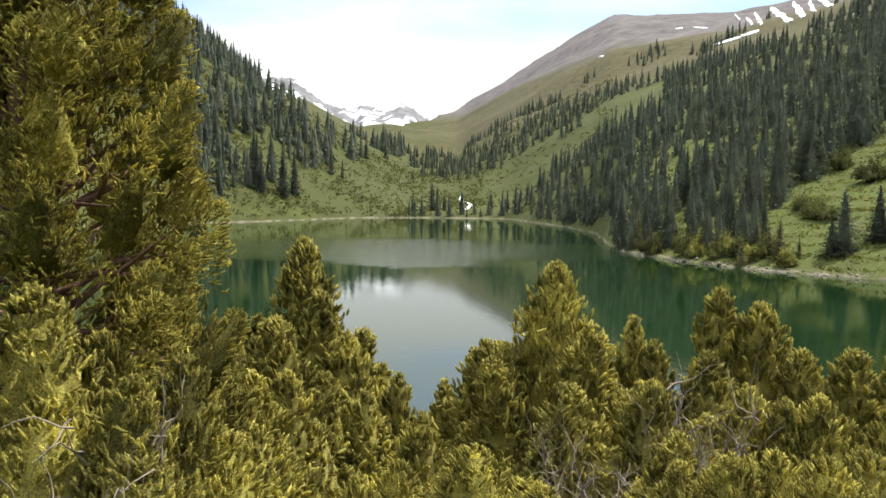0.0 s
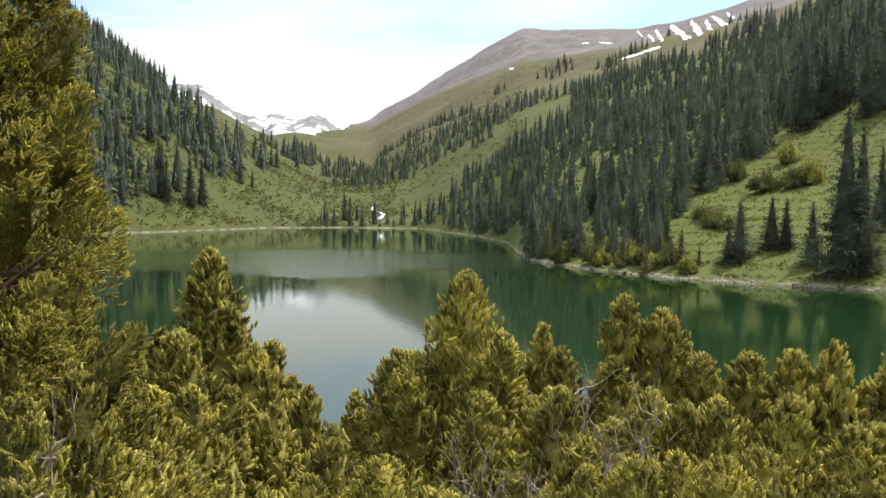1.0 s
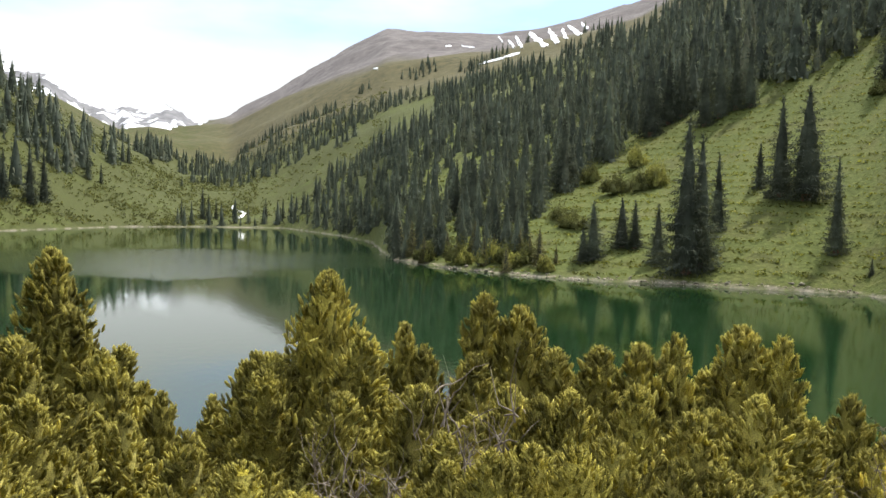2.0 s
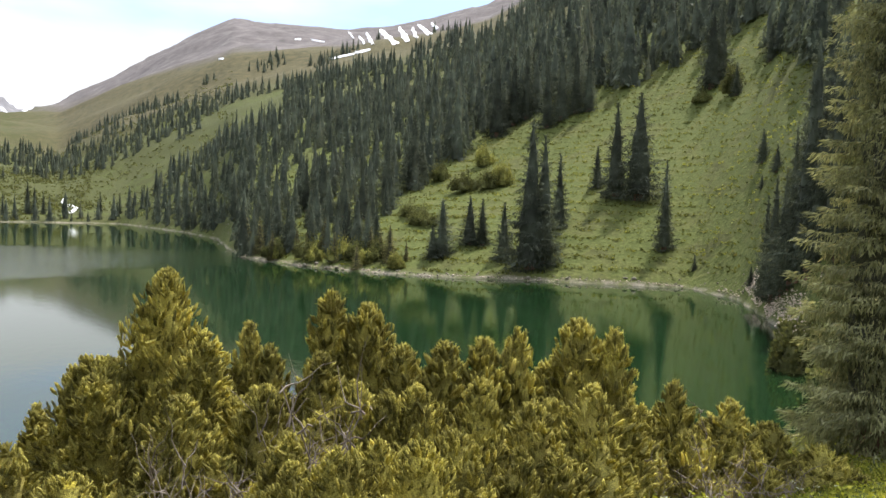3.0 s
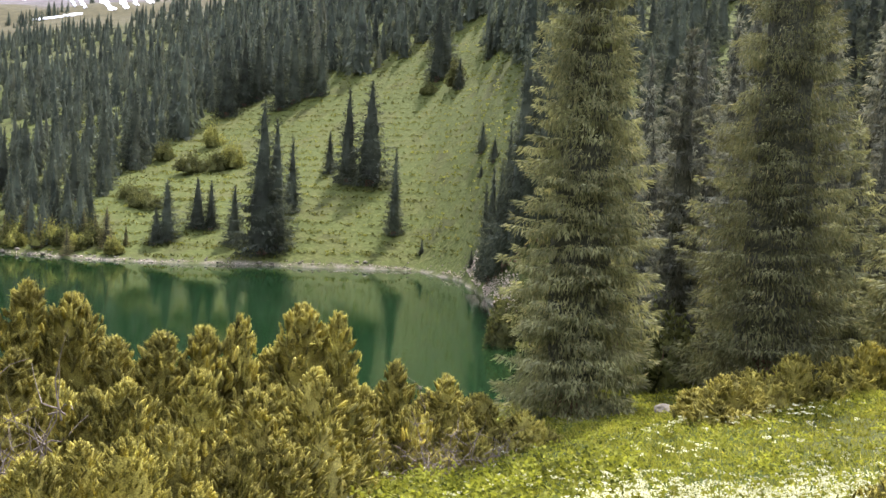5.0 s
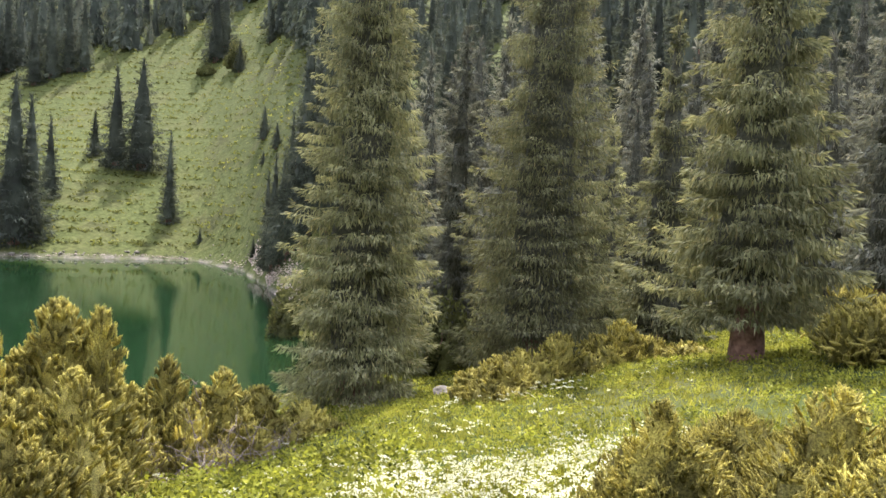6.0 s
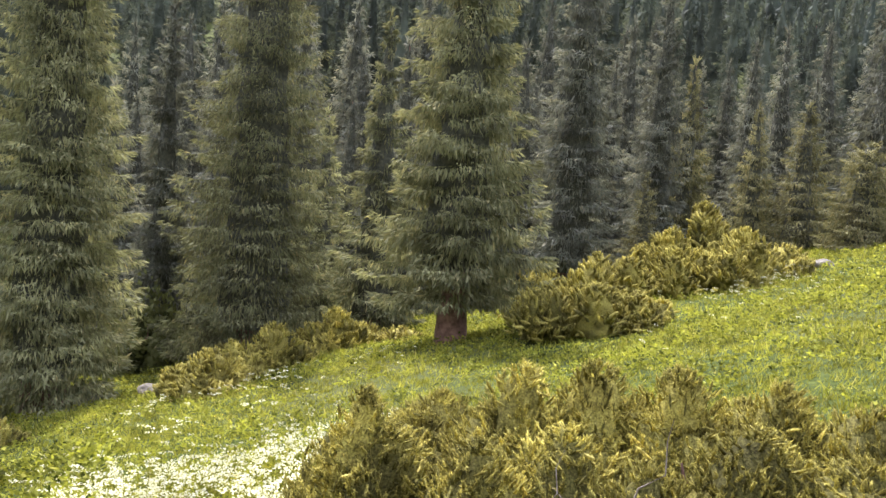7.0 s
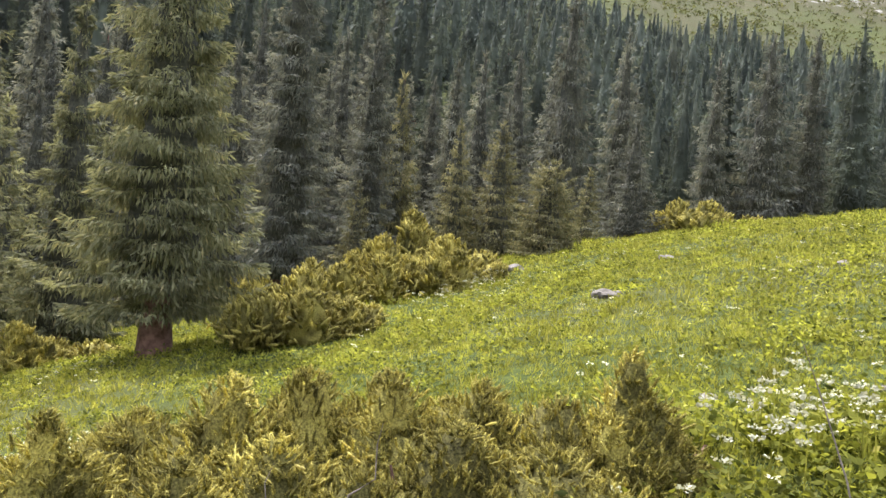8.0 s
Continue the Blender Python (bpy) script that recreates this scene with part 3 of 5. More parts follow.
def clumps(base, d, length, count, rng, plump=1.0):
    """Upcurled rounded branchlets, bristling with fine sprigs."""
    n = len(base)
    u = unit(np.cross(d, rng.normal(size=(n, 3))))
    w = np.cross(d, u)
    ln = length[:, None]

    def axis(t):
        return base + d * (ln * t) + np.array([0, 0, 0.22]) * ln * t * t

    sides, ts, fat = 4, (0.05, 0.45, 0.85), (0.11, 0.23, 0.16)
    a = np.linspace(0, 2 * np.pi, sides, endpoint=False)
    rings = []
    for t, r in zip(ts, fat):
        rr = plump * r * ln[:, None] * rng.uniform(0.65, 1.2, (n, sides, 1))
        rings.append(axis(t)[:, None] + rr * (np.cos(a)[None, :, None] * u[:, None] + np.sin(a)[None, :, None] * w[:, None]))
    v = np.concatenate(rings + [axis(1.04)[:, None]], 1)
    per = v.shape[1]
    f = []
    for i in range(len(ts) - 1):
        for j in range(sides):
            k = (j + 1) % sides
            f += [(i * sides + j, i * sides + k, (i + 1) * sides + k), (i * sides + j, (i + 1) * sides + k, (i + 1) * sides + j)]
    f += [((len(ts) - 1) * sides + j, (len(ts) - 1) * sides + (j + 1) % sides, per - 1) for j in range(sides)]
    f = (np.arange(n)[:, None, None] * per + np.array(f)[None]).reshape(-1, 3)
    t = rng.uniform(0.15, 1.0, (n, count))
    az = rng.uniform(0, 2 * np.pi, (n, count))
    out = np.cos(az)[..., None] * u[:, None] + np.sin(az)[..., None] * w[:, None]
    belly = plump * np.interp(t, (0.0, 0.3, 0.65, 0.9, 1.0), (0.07, 0.19, 0.18, 0.12, 0.04))
    p = base[:, None] + (d[:, None] * t[..., None] + np.array([0, 0, 0.22]) * (t * t)[..., None] + out * belly[..., None]) * ln[:, None]
    way = unit(out * 0.8 + d[:, None] * 0.7 + np.array([0, 0, 0.3]) + rng.normal(0, 0.25, (n, count, 3)))
    size = np.repeat(length, count) * rng.uniform(0.13, 0.27, n * count)
    return joined([(v.reshape(-1, 3), f), needles(p.reshape(-1, 3), way.reshape(-1, 3), size, size * rng.uniform(0.13, 0.21, n * count), rng)])


def flame(u, blunt=0.45):
    return np.clip(u / 0.15, 0.75, 1) * np.clip(1 - u, 0, 1) ** blunt


def juniper_spire(height, radius, rng, kind, blunt=0.45, inside=True):
    """A flame-shaped mass of upcurled branchlets."""
    per, count, size = DETAIL[kind]
    n = int(per * 4.0 * radius * height) + 8
    u = rng.uniform(0.02, 1.0, n) ** 0.85
    az = rng.uniform(0, 2 * np.pi, n)
    s0, s1, s2 = rng.uniform(0, 6, 3)

    def lump(u, az):
        return 1 + 0.36 * np.sin(2 * az + 5 * u * height + s0) * np.sin(1.7 * az + 7 * u * height + s1) + 0.16 * np.sin(5 * az - 11 * u * height + s2)

    r = radius * flame(u, blunt) * lump(u, az) * (1.07 - 0.5 * rng.uniform(0, 1, n) ** 1.5)
    c = np.stack([r * np.cos(az), r * np.sin(az), u * height], -1)
    rise, stray = (0.5 + 0.9 * u, 0.65) if kind == "front" else (0.4 + 1.3 * u, 0.62)
    d = unit(np.stack([np.cos(az), np.sin(az), rise], -1) + rng.normal(0, stray, (n, 3)))
    ln = size * rng.uniform(0.65, 1.35, n) * min(1.0, 0.6 + radius)
    pieces = [clumps(c - d * (0.8 * ln)[:, None], d, ln, count, rng, 0.52 if kind == "front" else 0.7 if kind == "near" else 0.85)]
    if not inside:
        return joined(pieces)
    # close-grown inside
    rings, sides = 9, 9
    ui = np.repeat(np.linspace(0.0, 0.93, rings), sides)
    ai = np.tile(np.linspace(0, 2 * np.pi, sides, endpoint=False), rings)
    ri = 0.6 * radius * flame(ui, blunt) * lump(ui, ai)
    f = []
    for i in range(rings - 1):
        for j in range(sides):
            k = (j + 1) % sides
            f += [(i * sides + j, i * sides + k, (i + 1) * sides + k), (i * sides + j, (i + 1) * sides + k, (i + 1) * sides + j)]
    pieces.append((np.stack([ri * np.cos(ai), ri * np.sin(ai), ui * height], -1), np.array(f)))
    return joined(pieces)


SPIRES = {}


def spire_part(thing, height, radius, rng, kind, blunt, inside, m):
    """A mass of foliage under a juniper; masses of like size share one mesh."""
    a, b = round(math.log(height) / 0.3), round(math.log(radius) / 0.3)
    h, r = math.exp(0.3 * a), math.exp(0.3 * b)
    key = (kind, a, b, blunt, inside, int(rng.integers(2)))
    if key not in SPIRES:
        SPIRES[key] = fast_mesh("foliage", *juniper_spire(h, r, rng, kind, blunt, inside), JUNIPER, True)
    part("foliage", SPIRES[key], thing, m=m @ pose(0, 0, 0, 0, 0, rng.uniform(0, 360)) @ Matrix.Diagonal((radius / r, radius / r, height / h, 1)))


def stem_mesh(height, seed, mat, thick=0.035, wander=0.35):
    rng = np.random.default_rng(seed)
    t = np.linspace(0, 1, 7)
    path = np.stack([0.16 * height * np.cumsum(rng.normal(0, wander, 7)) * t, 0.16 * height * np.cumsum(rng.normal(0, wander, 7)) * t, t * height - 0.08], -1)
    return tube(path, thick * (1 - 0.8 * t), 6)


STEMS = [fast_mesh("stem", *stem_mesh(0.85, 300 + k, BARK), BARK, True) for k in range(4)]


DEAD = [fast_mesh("dead_branch", *stem_mesh(1.0, 400 + k, DEADWOOD, 0.017, 0.6), DEADWOOD, True) for k in range(4)]
TWIGS = [fast_mesh("twig", *stem_mesh(0.45, 440 + k, DEADWOOD, 0.008, 0.7), DEADWOOD, True) for k in range(4)]


def dead_branch(thing, rng, m):
    """A bleached bare branch with its twigs."""
    k = int(rng.integers(4))
    branch = part("dead_branch", DEAD[k], thing, "bleached bare dead branch", m)
    for _ in range(5):
        at = DEAD[k].vertices[int(rng.integers(14, 40))].co
        part("twig", TWIGS[rng.integers(4)], branch, m=pose(*at, rng.uniform(-70, 70), rng.uniform(-70, 70), 0))


def juniper(deg, dist, height, width, spires, kind="close", slope=0.5, dead=0, seed=0):
    """A juniper bush: a leader with lower spires crowded round it."""
    rng = np.random.default_rng(1000 + seed)
    thing = new("juniper")
    width, height = width * {"front": 1.5, "near": 1.65, "close": 1.65, "mid": 2.0 if height > 1.6 else 1.5, "back": 1.6}[kind], height * (1.25 if kind == "front" else 1.0)
    reach = 0.5 * width
    for k in range(spires):
        a = 2.4 * k + rng.uniform(-0.5, 0.5)
        q = 0.0 if k == 0 else math.sqrt((k + 0.3) / spires)
        fat = min(rng.uniform(0.85, 1.4) * width / (0.62 * math.sqrt(spires) + 0.35), 0.62) if k else min(max(0.42 * width, 0.24), 0.9)
        x, y = max(reach - 0.7 * fat, 0) * q * math.cos(a), max(reach - 0.7 * fat, 0) * q * math.sin(a)
        h = height * (1 - slope * q ** 1.1) * rng.uniform(0.72, 1.0) if k else height * 0.98
        sway = 7 if k else 1.5
        m = pose(x, y, -0.03, rng.uniform(-sway, sway) - 22 * y / max(width, 0.1), rng.uniform(-sway, sway) + 22 * x / max(width, 0.1), 0)
        spire_part(thing, h, fat, rng, kind, 0.45 if k else 0.52, True, m)
        if k % 3 == 0:
            part("stem", STEMS[rng.integers(4)], thing, m=pose(x * 0.6, y * 0.6, 0, 0, 0, rng.uniform(0, 360)) @ Matrix.Diagonal((1, 1, max(h * 0.8, 0.3), 1)))
    toward = radians(deg + 180)
    for k in range(2 * dead if dead > 2 else dead):
        s = rng.uniform(0.4, 0.9) * min(height, 1.3) * (0.6 if kind == "front" else 1.0)
        a = toward + rng.uniform(-1.0, 1.0)
        dead_branch(thing, rng, pose(reach * 0.9 * math.sin(a), reach * 0.9 * math.cos(a), rng.uniform(0.05, 0.35) * height, rng.uniform(-50, 50), rng.uniform(-50, 50), rng.uniform(0, 360)) @ Matrix.Diagonal((s, s, s, 1)))
    label = "yellow-green juniper bush with tufted upright foliage"
    if dead > 2:
        label = "half-bare juniper bush with bleached dead branches"
    elif height < 0.75:
        label = "low spreading olive juniper bush in the meadow"
    elif height > 2.8:
        label = "tall conical juniper above the lake shore"
    tagged(thing, label, "juniper", "junipers")
    return place(thing, deg, dist, 0)


def juniper_tree(deg, dist, height, width, masses, seed):
    """A tall old juniper: bent trunk, limbs, foliage in spreading masses."""
    rng = np.random.default_rng(seed)
    thing = new("juniper_tree")
    zs = np.linspace(-0.1, height * 0.9, 8)
    path = np.stack([0.12 * np.sin(zs * 1.3), 0.12 * np.cos(zs * 1.1) - 0.12, zs], -1)
    part("trunk", fast_mesh("trunk", *tube(path, 0.13 * (1 - 0.85 * np.clip(zs / height, 0, 1)), 9), BARK, True), thing)
    for k in range(masses):
        u = (k + 0.5) / masses
        z = height * (0.10 + 0.86 * u)
        a = 2.4 * k + rng.uniform(-0.4, 0.4)
        reach = 0.5 * width * (1 - 0.55 * max(u - 0.45, 0) / 0.55) * rng.uniform(0.5, 1.05)
        x, y = reach * math.cos(a), reach * math.sin(a)
        h, fat = rng.uniform(0.4, 0.75), rng.uniform(0.22, 0.4)
        lean = 40 * reach / (0.5 * width)
        spire_part(thing, h, fat, rng, "front", 0.45, k % 3 == 0, pose(x, y, z - 0.45 * h, -lean * math.sin(a), lean * math.cos(a), 0))
        limb = np.array([(0, 0, z - 0.5), (0.5 * x + rng.normal(0, 0.1), 0.5 * y + rng.normal(0, 0.1), z - 0.35 + rng.normal(0, 0.12)), (x, y, z - 0.1)]) + [0, 0, 0.1]
        part("limb", fast_mesh("limb", *tube(limb, [0.035, 0.022, 0.008], 6), BARK, True), thing)
    tagged(thing, "tall old juniper tree with dense layered yellow-green foliage", "juniper", "junipers")
    return place(thing, deg, dist)


# ---- spruces beside the meadow ----
for deg, dist, h, rad, bare, seed, taper, label in (
        (57.0, 20.5, 22.0, 2.05, 0.012, 1, 0.85, "tall dark spruce beside the lake, branches to the ground"),
        (69.9, 23.5, 19.0, 2.7, 0.02, 2, 0.95, "broad tall spruce with drooping grey-green branches"),
        (84.3, 17.0, 12.5, 1.9, 0.10, 3, 0.95, "spruce with a bare reddish trunk foot in the grass"),
        (78.3, 26.0, 10.6, 1.85, 0.02, 4, 0.95, "lighter olive spruce among darker ones"),
        (92.0, 29.0, 16.0, 1.75, 0.03, 5, 0.75, "slender grey-green spruce at the forest edge"),
        (63.6, 27.0, 12.0, 1.3, 0.02, 6, 0.8, "thin spruce standing between two broad ones"),
        (74.2, 31.0, 9.0, 1.6, 0.02, 7, 0.9, "lighter olive spruce among darker ones"),
        (97.6, 36.0, 13.5, 1.7, 0.02, 8, 0.85, "slender grey-green spruce at the forest edge")):
    near = dist < 25
    tree = spruce(h, rad, seed, 0.28 if near else 0.34, 12 if near else 10, 165 if near else 80, 0.205 if near else 0.27, bare, SPRUCE_MID if seed in (5, 6, 8) else SPRUCE, 0.25 if seed == 3 else None, taper)
    place(tagged(tree, label, "spruce", "spruces beside the meadow"), deg, dist)

# ---- spruces on the slopes ----
MODELS = [spruce(10.0, r, 20 + k, 0.33, 11, 44, 0.32, 0.02, SPRUCE_MID, taper=tp) for k, (r, tp) in enumerate(((1.5, 0.85), (1.7, 0.9), (1.95, 0.85), (1.35, 0.8)))]
YOUNG = [spruce(10.0, r, 30 + k, 0.36, 12, 58, 0.33, 0.02, SPRUCE_YOUNG, taper=tp) for k, (r, tp) in enumerate(((1.5, 0.85), (1.7, 0.9), (1.95, 0.85)))]
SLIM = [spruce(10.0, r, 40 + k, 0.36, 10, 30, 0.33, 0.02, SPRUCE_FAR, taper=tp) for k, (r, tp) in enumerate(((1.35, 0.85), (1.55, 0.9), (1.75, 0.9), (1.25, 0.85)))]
for m in MODELS + YOUNG + SLIM:
    tagged(m, "dark green narrow spruce on the mountain slope", "spruce", "spruces on the slopes")
used = set()


def grow(model, deg, dist, h, turn, fat=1.0, label=""):
    p = bearing(deg, dist)
    m = pose(p.x, p.y, height_at(p.x, p.y) - 0.15, 0, 0, turn) @ Matrix.Diagonal((h / 10 * fat, h / 10 * fat, h / 10, 1))
    t = copy_thing(model, Matrix()) if model in used else model
    used.add(model)
    t.matrix_basis = m
    return tagged(t, label)


rng = np.random.default_rng(5)
# lone trees of the clearing: bearing, distance, height, girth
for i, (deg, dist, h, fat) in enumerate((
        (27.1, 99.5, 7.4, 1.5), (26.4, 99, 4.5, 1.5), (29.1, 103, 6.4, 1.4), (30.0, 102.5, 6.2, 1.3), (31.6, 97.5, 7.1, 1.3), (33.5, 94.5, 18.0, 0.95), (34.4, 96, 15.6, 0.8), (35.5, 106, 9.9, 1.0),
        (38.1, 118.5, 6.3, 1.2), (39.4, 114, 13.4, 0.95), (41.0, 112, 14.6, 1.2), (42.9, 98, 10.9, 0.8), (49.1, 101.5, 4.0, 1.6), (50.0, 93, 3.0, 1.6), (49.1, 95, 1.6, 1.6), (45.0, 93.5, 2.0, 1.5), (48.7, 78.5, 1.9, 1.4),
        (45.6, 147, 14, 1.0), (46.1, 150, 13, 1.0), (47.2, 136, 5.5, 1.3), (49.3, 138.5, 6.2, 1.3))):
    grow(SLIM[i % 4], deg, dist, h, rng.uniform(0, 360), fat * 1.3, "dark spruce standing alone on the green clearing")
# tall ones at the forest's lower edge
for i, (deg, dist, h, fat) in enumerate(((24.9, 138.5, 12.5, 1.6), (23.0, 127.5, 12.5, 1.15), (30.8, 164, 18, 1.0), (32.0, 168, 16, 1.1), (32.9, 169.5, 15.6, 1.1), (34.4, 158.5, 14, 1.1), (35.4, 159.5, 15.5, 1.0), (36.4, 160, 14.5, 1.2), (37.3, 159, 14, 1.1),
                                         (18.4, 134.5, 11.5, 1.1), (19.9, 125, 8, 1.2), (17.2, 139, 10, 1.1), (14.6, 121, 7.8, 1.1), (13.6, 129, 7.4, 1.1), (16.0, 119, 7.2, 1.2), (22.3, 104.5, 6.6, 1.2), (20.3, 109, 5.4, 1.3), (21.2, 121, 9.5, 1.1))):
    grow(SLIM[i % 4], deg, dist, h, rng.uniform(0, 360), fat, "dark spruce at the lower edge of the forest")
# tree line down to the shore corner
for i, (deg, dist, h) in enumerate(((49.6, 72, 8.5), (50.1, 68.5, 10), (50.7, 66.5, 9.5), (51.2, 65, 12), (51.7, 63.5, 11.5), (52.3, 61, 16.8), (52.8, 59, 11), (53.7, 57.5, 13.5), (54.4, 59, 12.4), (52.0, 70, 13), (53.0, 66, 14))):
    grow(SLIM[i % 4], deg, dist, h, rng.uniform(0, 360), 0.9, "slender dark spruce in a row by the lake corner")
# far side of the lake
for i, (deg, dist, h) in enumerate(((-2.2, 309.5, 8), (-0.8, 317.5, 12.6), (-0.4, 318, 10), (0.1, 317.5, 8.2), (3.5, 311.5, 8.1), (4.7, 306.5, 7.9), (-17.3, 229, 14.8), (-17.0, 231, 10), (-11.5, 271, 19.5), (-10.7, 279.5, 17), (-13.3, 265, 18),
                                    (-13.0, 263, 15), (-15.6, 258.5, 13), (-14.8, 261, 9.4), (-8.1, 338, 11.7), (-7.3, 340.5, 8.4), (-13.5, 270, 18.4), (-12.95, 321, 11), (-5.6, 429, 12), (-11.6, 344, 16), (-14.1, 308, 12), (-4.2, 487, 12), (-3.3, 547, 11))):
    grow(SLIM[i % 4], deg, dist, h, rng.uniform(0, 360), 1.0, "lone dark spruce across the lake")
# young trees at the meadow's rim
for deg, dist, h, fat, k, label in ((97.0, 32, 4.4, 1.3, 2, "young olive spruce at the meadow rim"), (99.5, 38, 9.8, 0.95, 0, "slender spruce behind junipers"), (103.9, 33, 6.2, 1.1, 1, "young olive spruce at the meadow rim"),
                                    (106.9, 33, 5.8, 1.4, 2, "bushy young spruce at the meadow rim"), (116.3, 33, 4.9, 1.5, 2, "broad dark young spruce behind the meadow rim"),
                                    (111.3, 44, 14.5, 1.0, 1, "tall dark spruce over the forest edge"), (113.3, 38, 3.6, 1.6, 1, "young olive spruce at the meadow rim")):
    grow((MODELS if "dark" in label else YOUNG)[k], deg, dist, h, rng.uniform(0, 360), fat, label)

# young ones along the far shore
for i, deg in enumerate((13.1, 14.0, 14.9, 16.6, 17.3, 18.6, 19.3, 20.0, 20.9, 21.9, 22.6, 23.3, 24.5)):
    dist = float(np.interp(deg, FOOT_DEG, FOOT_R)) + rng.uniform(1.5, 7.0)
    grow(YOUNG[i % 3], deg, dist, rng.uniform(2.6, 5.6), rng.uniform(0, 360), rng.uniform(1.0, 1.3), "young olive-green spruce on the lake shore")

bushy = spruce(3.3, 1.25, 61, 0.2, 16, 64, 0.17, 0.03, SPRUCE_YOUNG, taper=0.5)
place(tagged(bushy, "round bushy young olive spruce on the meadow rim", "spruce", "spruces on the slopes"), 110.6, 28.0)


# ---- forests ----
def in_forest(deg, r, e, n):
    """Where spruces grow: bearing, distance, rise seen from the meadow, patch noise."""
    if deg < -2.5:
        edge = np.interp(deg, [-40, -22, -18, -12, -8, -2.5], [-1.0, -1.0, -0.6, 1.0, 2.3, 3.0])
        crest = np.interp(deg, DEG, TOP_E)
        return e > edge and n > (0.02 if e < edge + 4 else -0.12) and (deg < -13 or e < crest - 1.2 or n > 0.45)
    if deg < 10 and r > 305:
        top = np.interp(deg, [-2.5, 2.6, 6.7, 10], [3.6, 5.0, 6.5, 7.2])
        return 1.2 < e < top and n > (0.1 if e < top - 1.2 else -0.15) and not (deg > 4.5 and e < 0.55 * deg - 0.5 and r > 330)
    if 5.0 < deg < 15.5 and -1.7 < e - np.interp(deg, [5, 8.3, 11.6, 14.4, 15.5], [1.0, 3.9, 6.0, 7.2, 7.6]) < 0.6:
        return False
    if 14.6 < deg < 20.0 and -1.5 < e - np.interp(deg, [14.9, 17.3, 19.4], [1.4, 2.8, 3.7]) < 0.5:
        return False
    if deg < 53:
        top = np.interp(deg, [5, 12.6, 18.2, 23.5, 29, 36, 45, 53], [5.9, 7.8, 9.1, 10.2, 11.8, 15.3, 19, 22])
        glade = np.interp(deg, [12, 22, 24, 28.7, 34.8, 40.7, 48.3, 51, 53], [-9, -9, 0.7, 3.9, 5.5, 7.8, 11.0, 11, 9])
        if e < glade or e > top:
            return e > top and e < top + 2.5 and n > 0.42
        if deg > 5 and e < 1.8:
            return n > (-1.2 if deg < 23 else -0.4)
        return n > -0.45 if e < top - 2 else n > -0.2
    top = np.interp(deg, [53, 60, 75, 100, 110, 114, 120, 126, 132, 140], [22, 24, 26, 24, 17.5, 15.8, 14.6, 13.3, 11.0, 9])
    if deg > 128.3 and 3.5 < e < 6.0:
        return False
    return r > np.interp(deg, [53, 60, 75, 100, 118, 135], [52, 42, 36, 40, 50, 56]) and e < top and n > (-0.7 if e < top - 2 else 0.0)


def scatter():
    rng = np.random.default_rng(11)
    n = 120000
    deg = rng.uniform(-34, 138, n)
    r = np.where(rng.random(n) < 0.7, np.sqrt(rng.uniform(36 ** 2, 660 ** 2, n)), rng.uniform(34, 260, n))
    x, y = r * np.sin(np.radians(deg)), r * np.cos(np.radians(deg))
    dry = shore_distance(x, y) > np.where((deg > 3) & (deg < 15), 0.7, 2.5)
    deg, r, x, y = deg[dry], r[dry], x[dry], y[dry]
    z = land(x, y)
    e = np.degrees(np.arctan2(z - 8, r))
    n = 0.6 * wave(x, y, 20, 8.0) + 0.5 * wave(x, y, 52, 9.0)
    keep, grid = [], {}
    for row in zip(r, deg, x, y, z, e, n):
        if not in_forest(row[1], row[0], row[5], row[6]):
            continue
        px, py = row[2], row[3]
        gap = (2.6 if row[1] > 53 else 2.9 if row[1] > 27 else 3.4 if row[1] < -2.5 else 2.5) + row[0] * 0.004
        c = (int(px // 7), int(py // 7))
        if any((px - u) ** 2 + (py - w) ** 2 < gap * gap for i in (-1, 0, 1) for j in (-1, 0, 1) for u, w in grid.get((c[0] + i, c[1] + j), ())):
            continue
        grid.setdefault(c, []).append((px, py))
        keep.append(row[:5])
    return sorted(keep)


SPOTS = scatter()
for i, (r, deg, x, y, z) in enumerate(SPOTS[:190]):
    h = rng.uniform(4.5, 8.5) if 13 < deg < 26 and r < 135 else rng.uniform(8, 13) if deg > 95 and r < 75 else rng.uniform(9, 14) if deg > 53 else rng.uniform(8, 13)
    grow((MODELS if i < 60 else SLIM)[i % 4], deg, r, h, rng.uniform(0, 360), rng.uniform(0.9, 1.25))


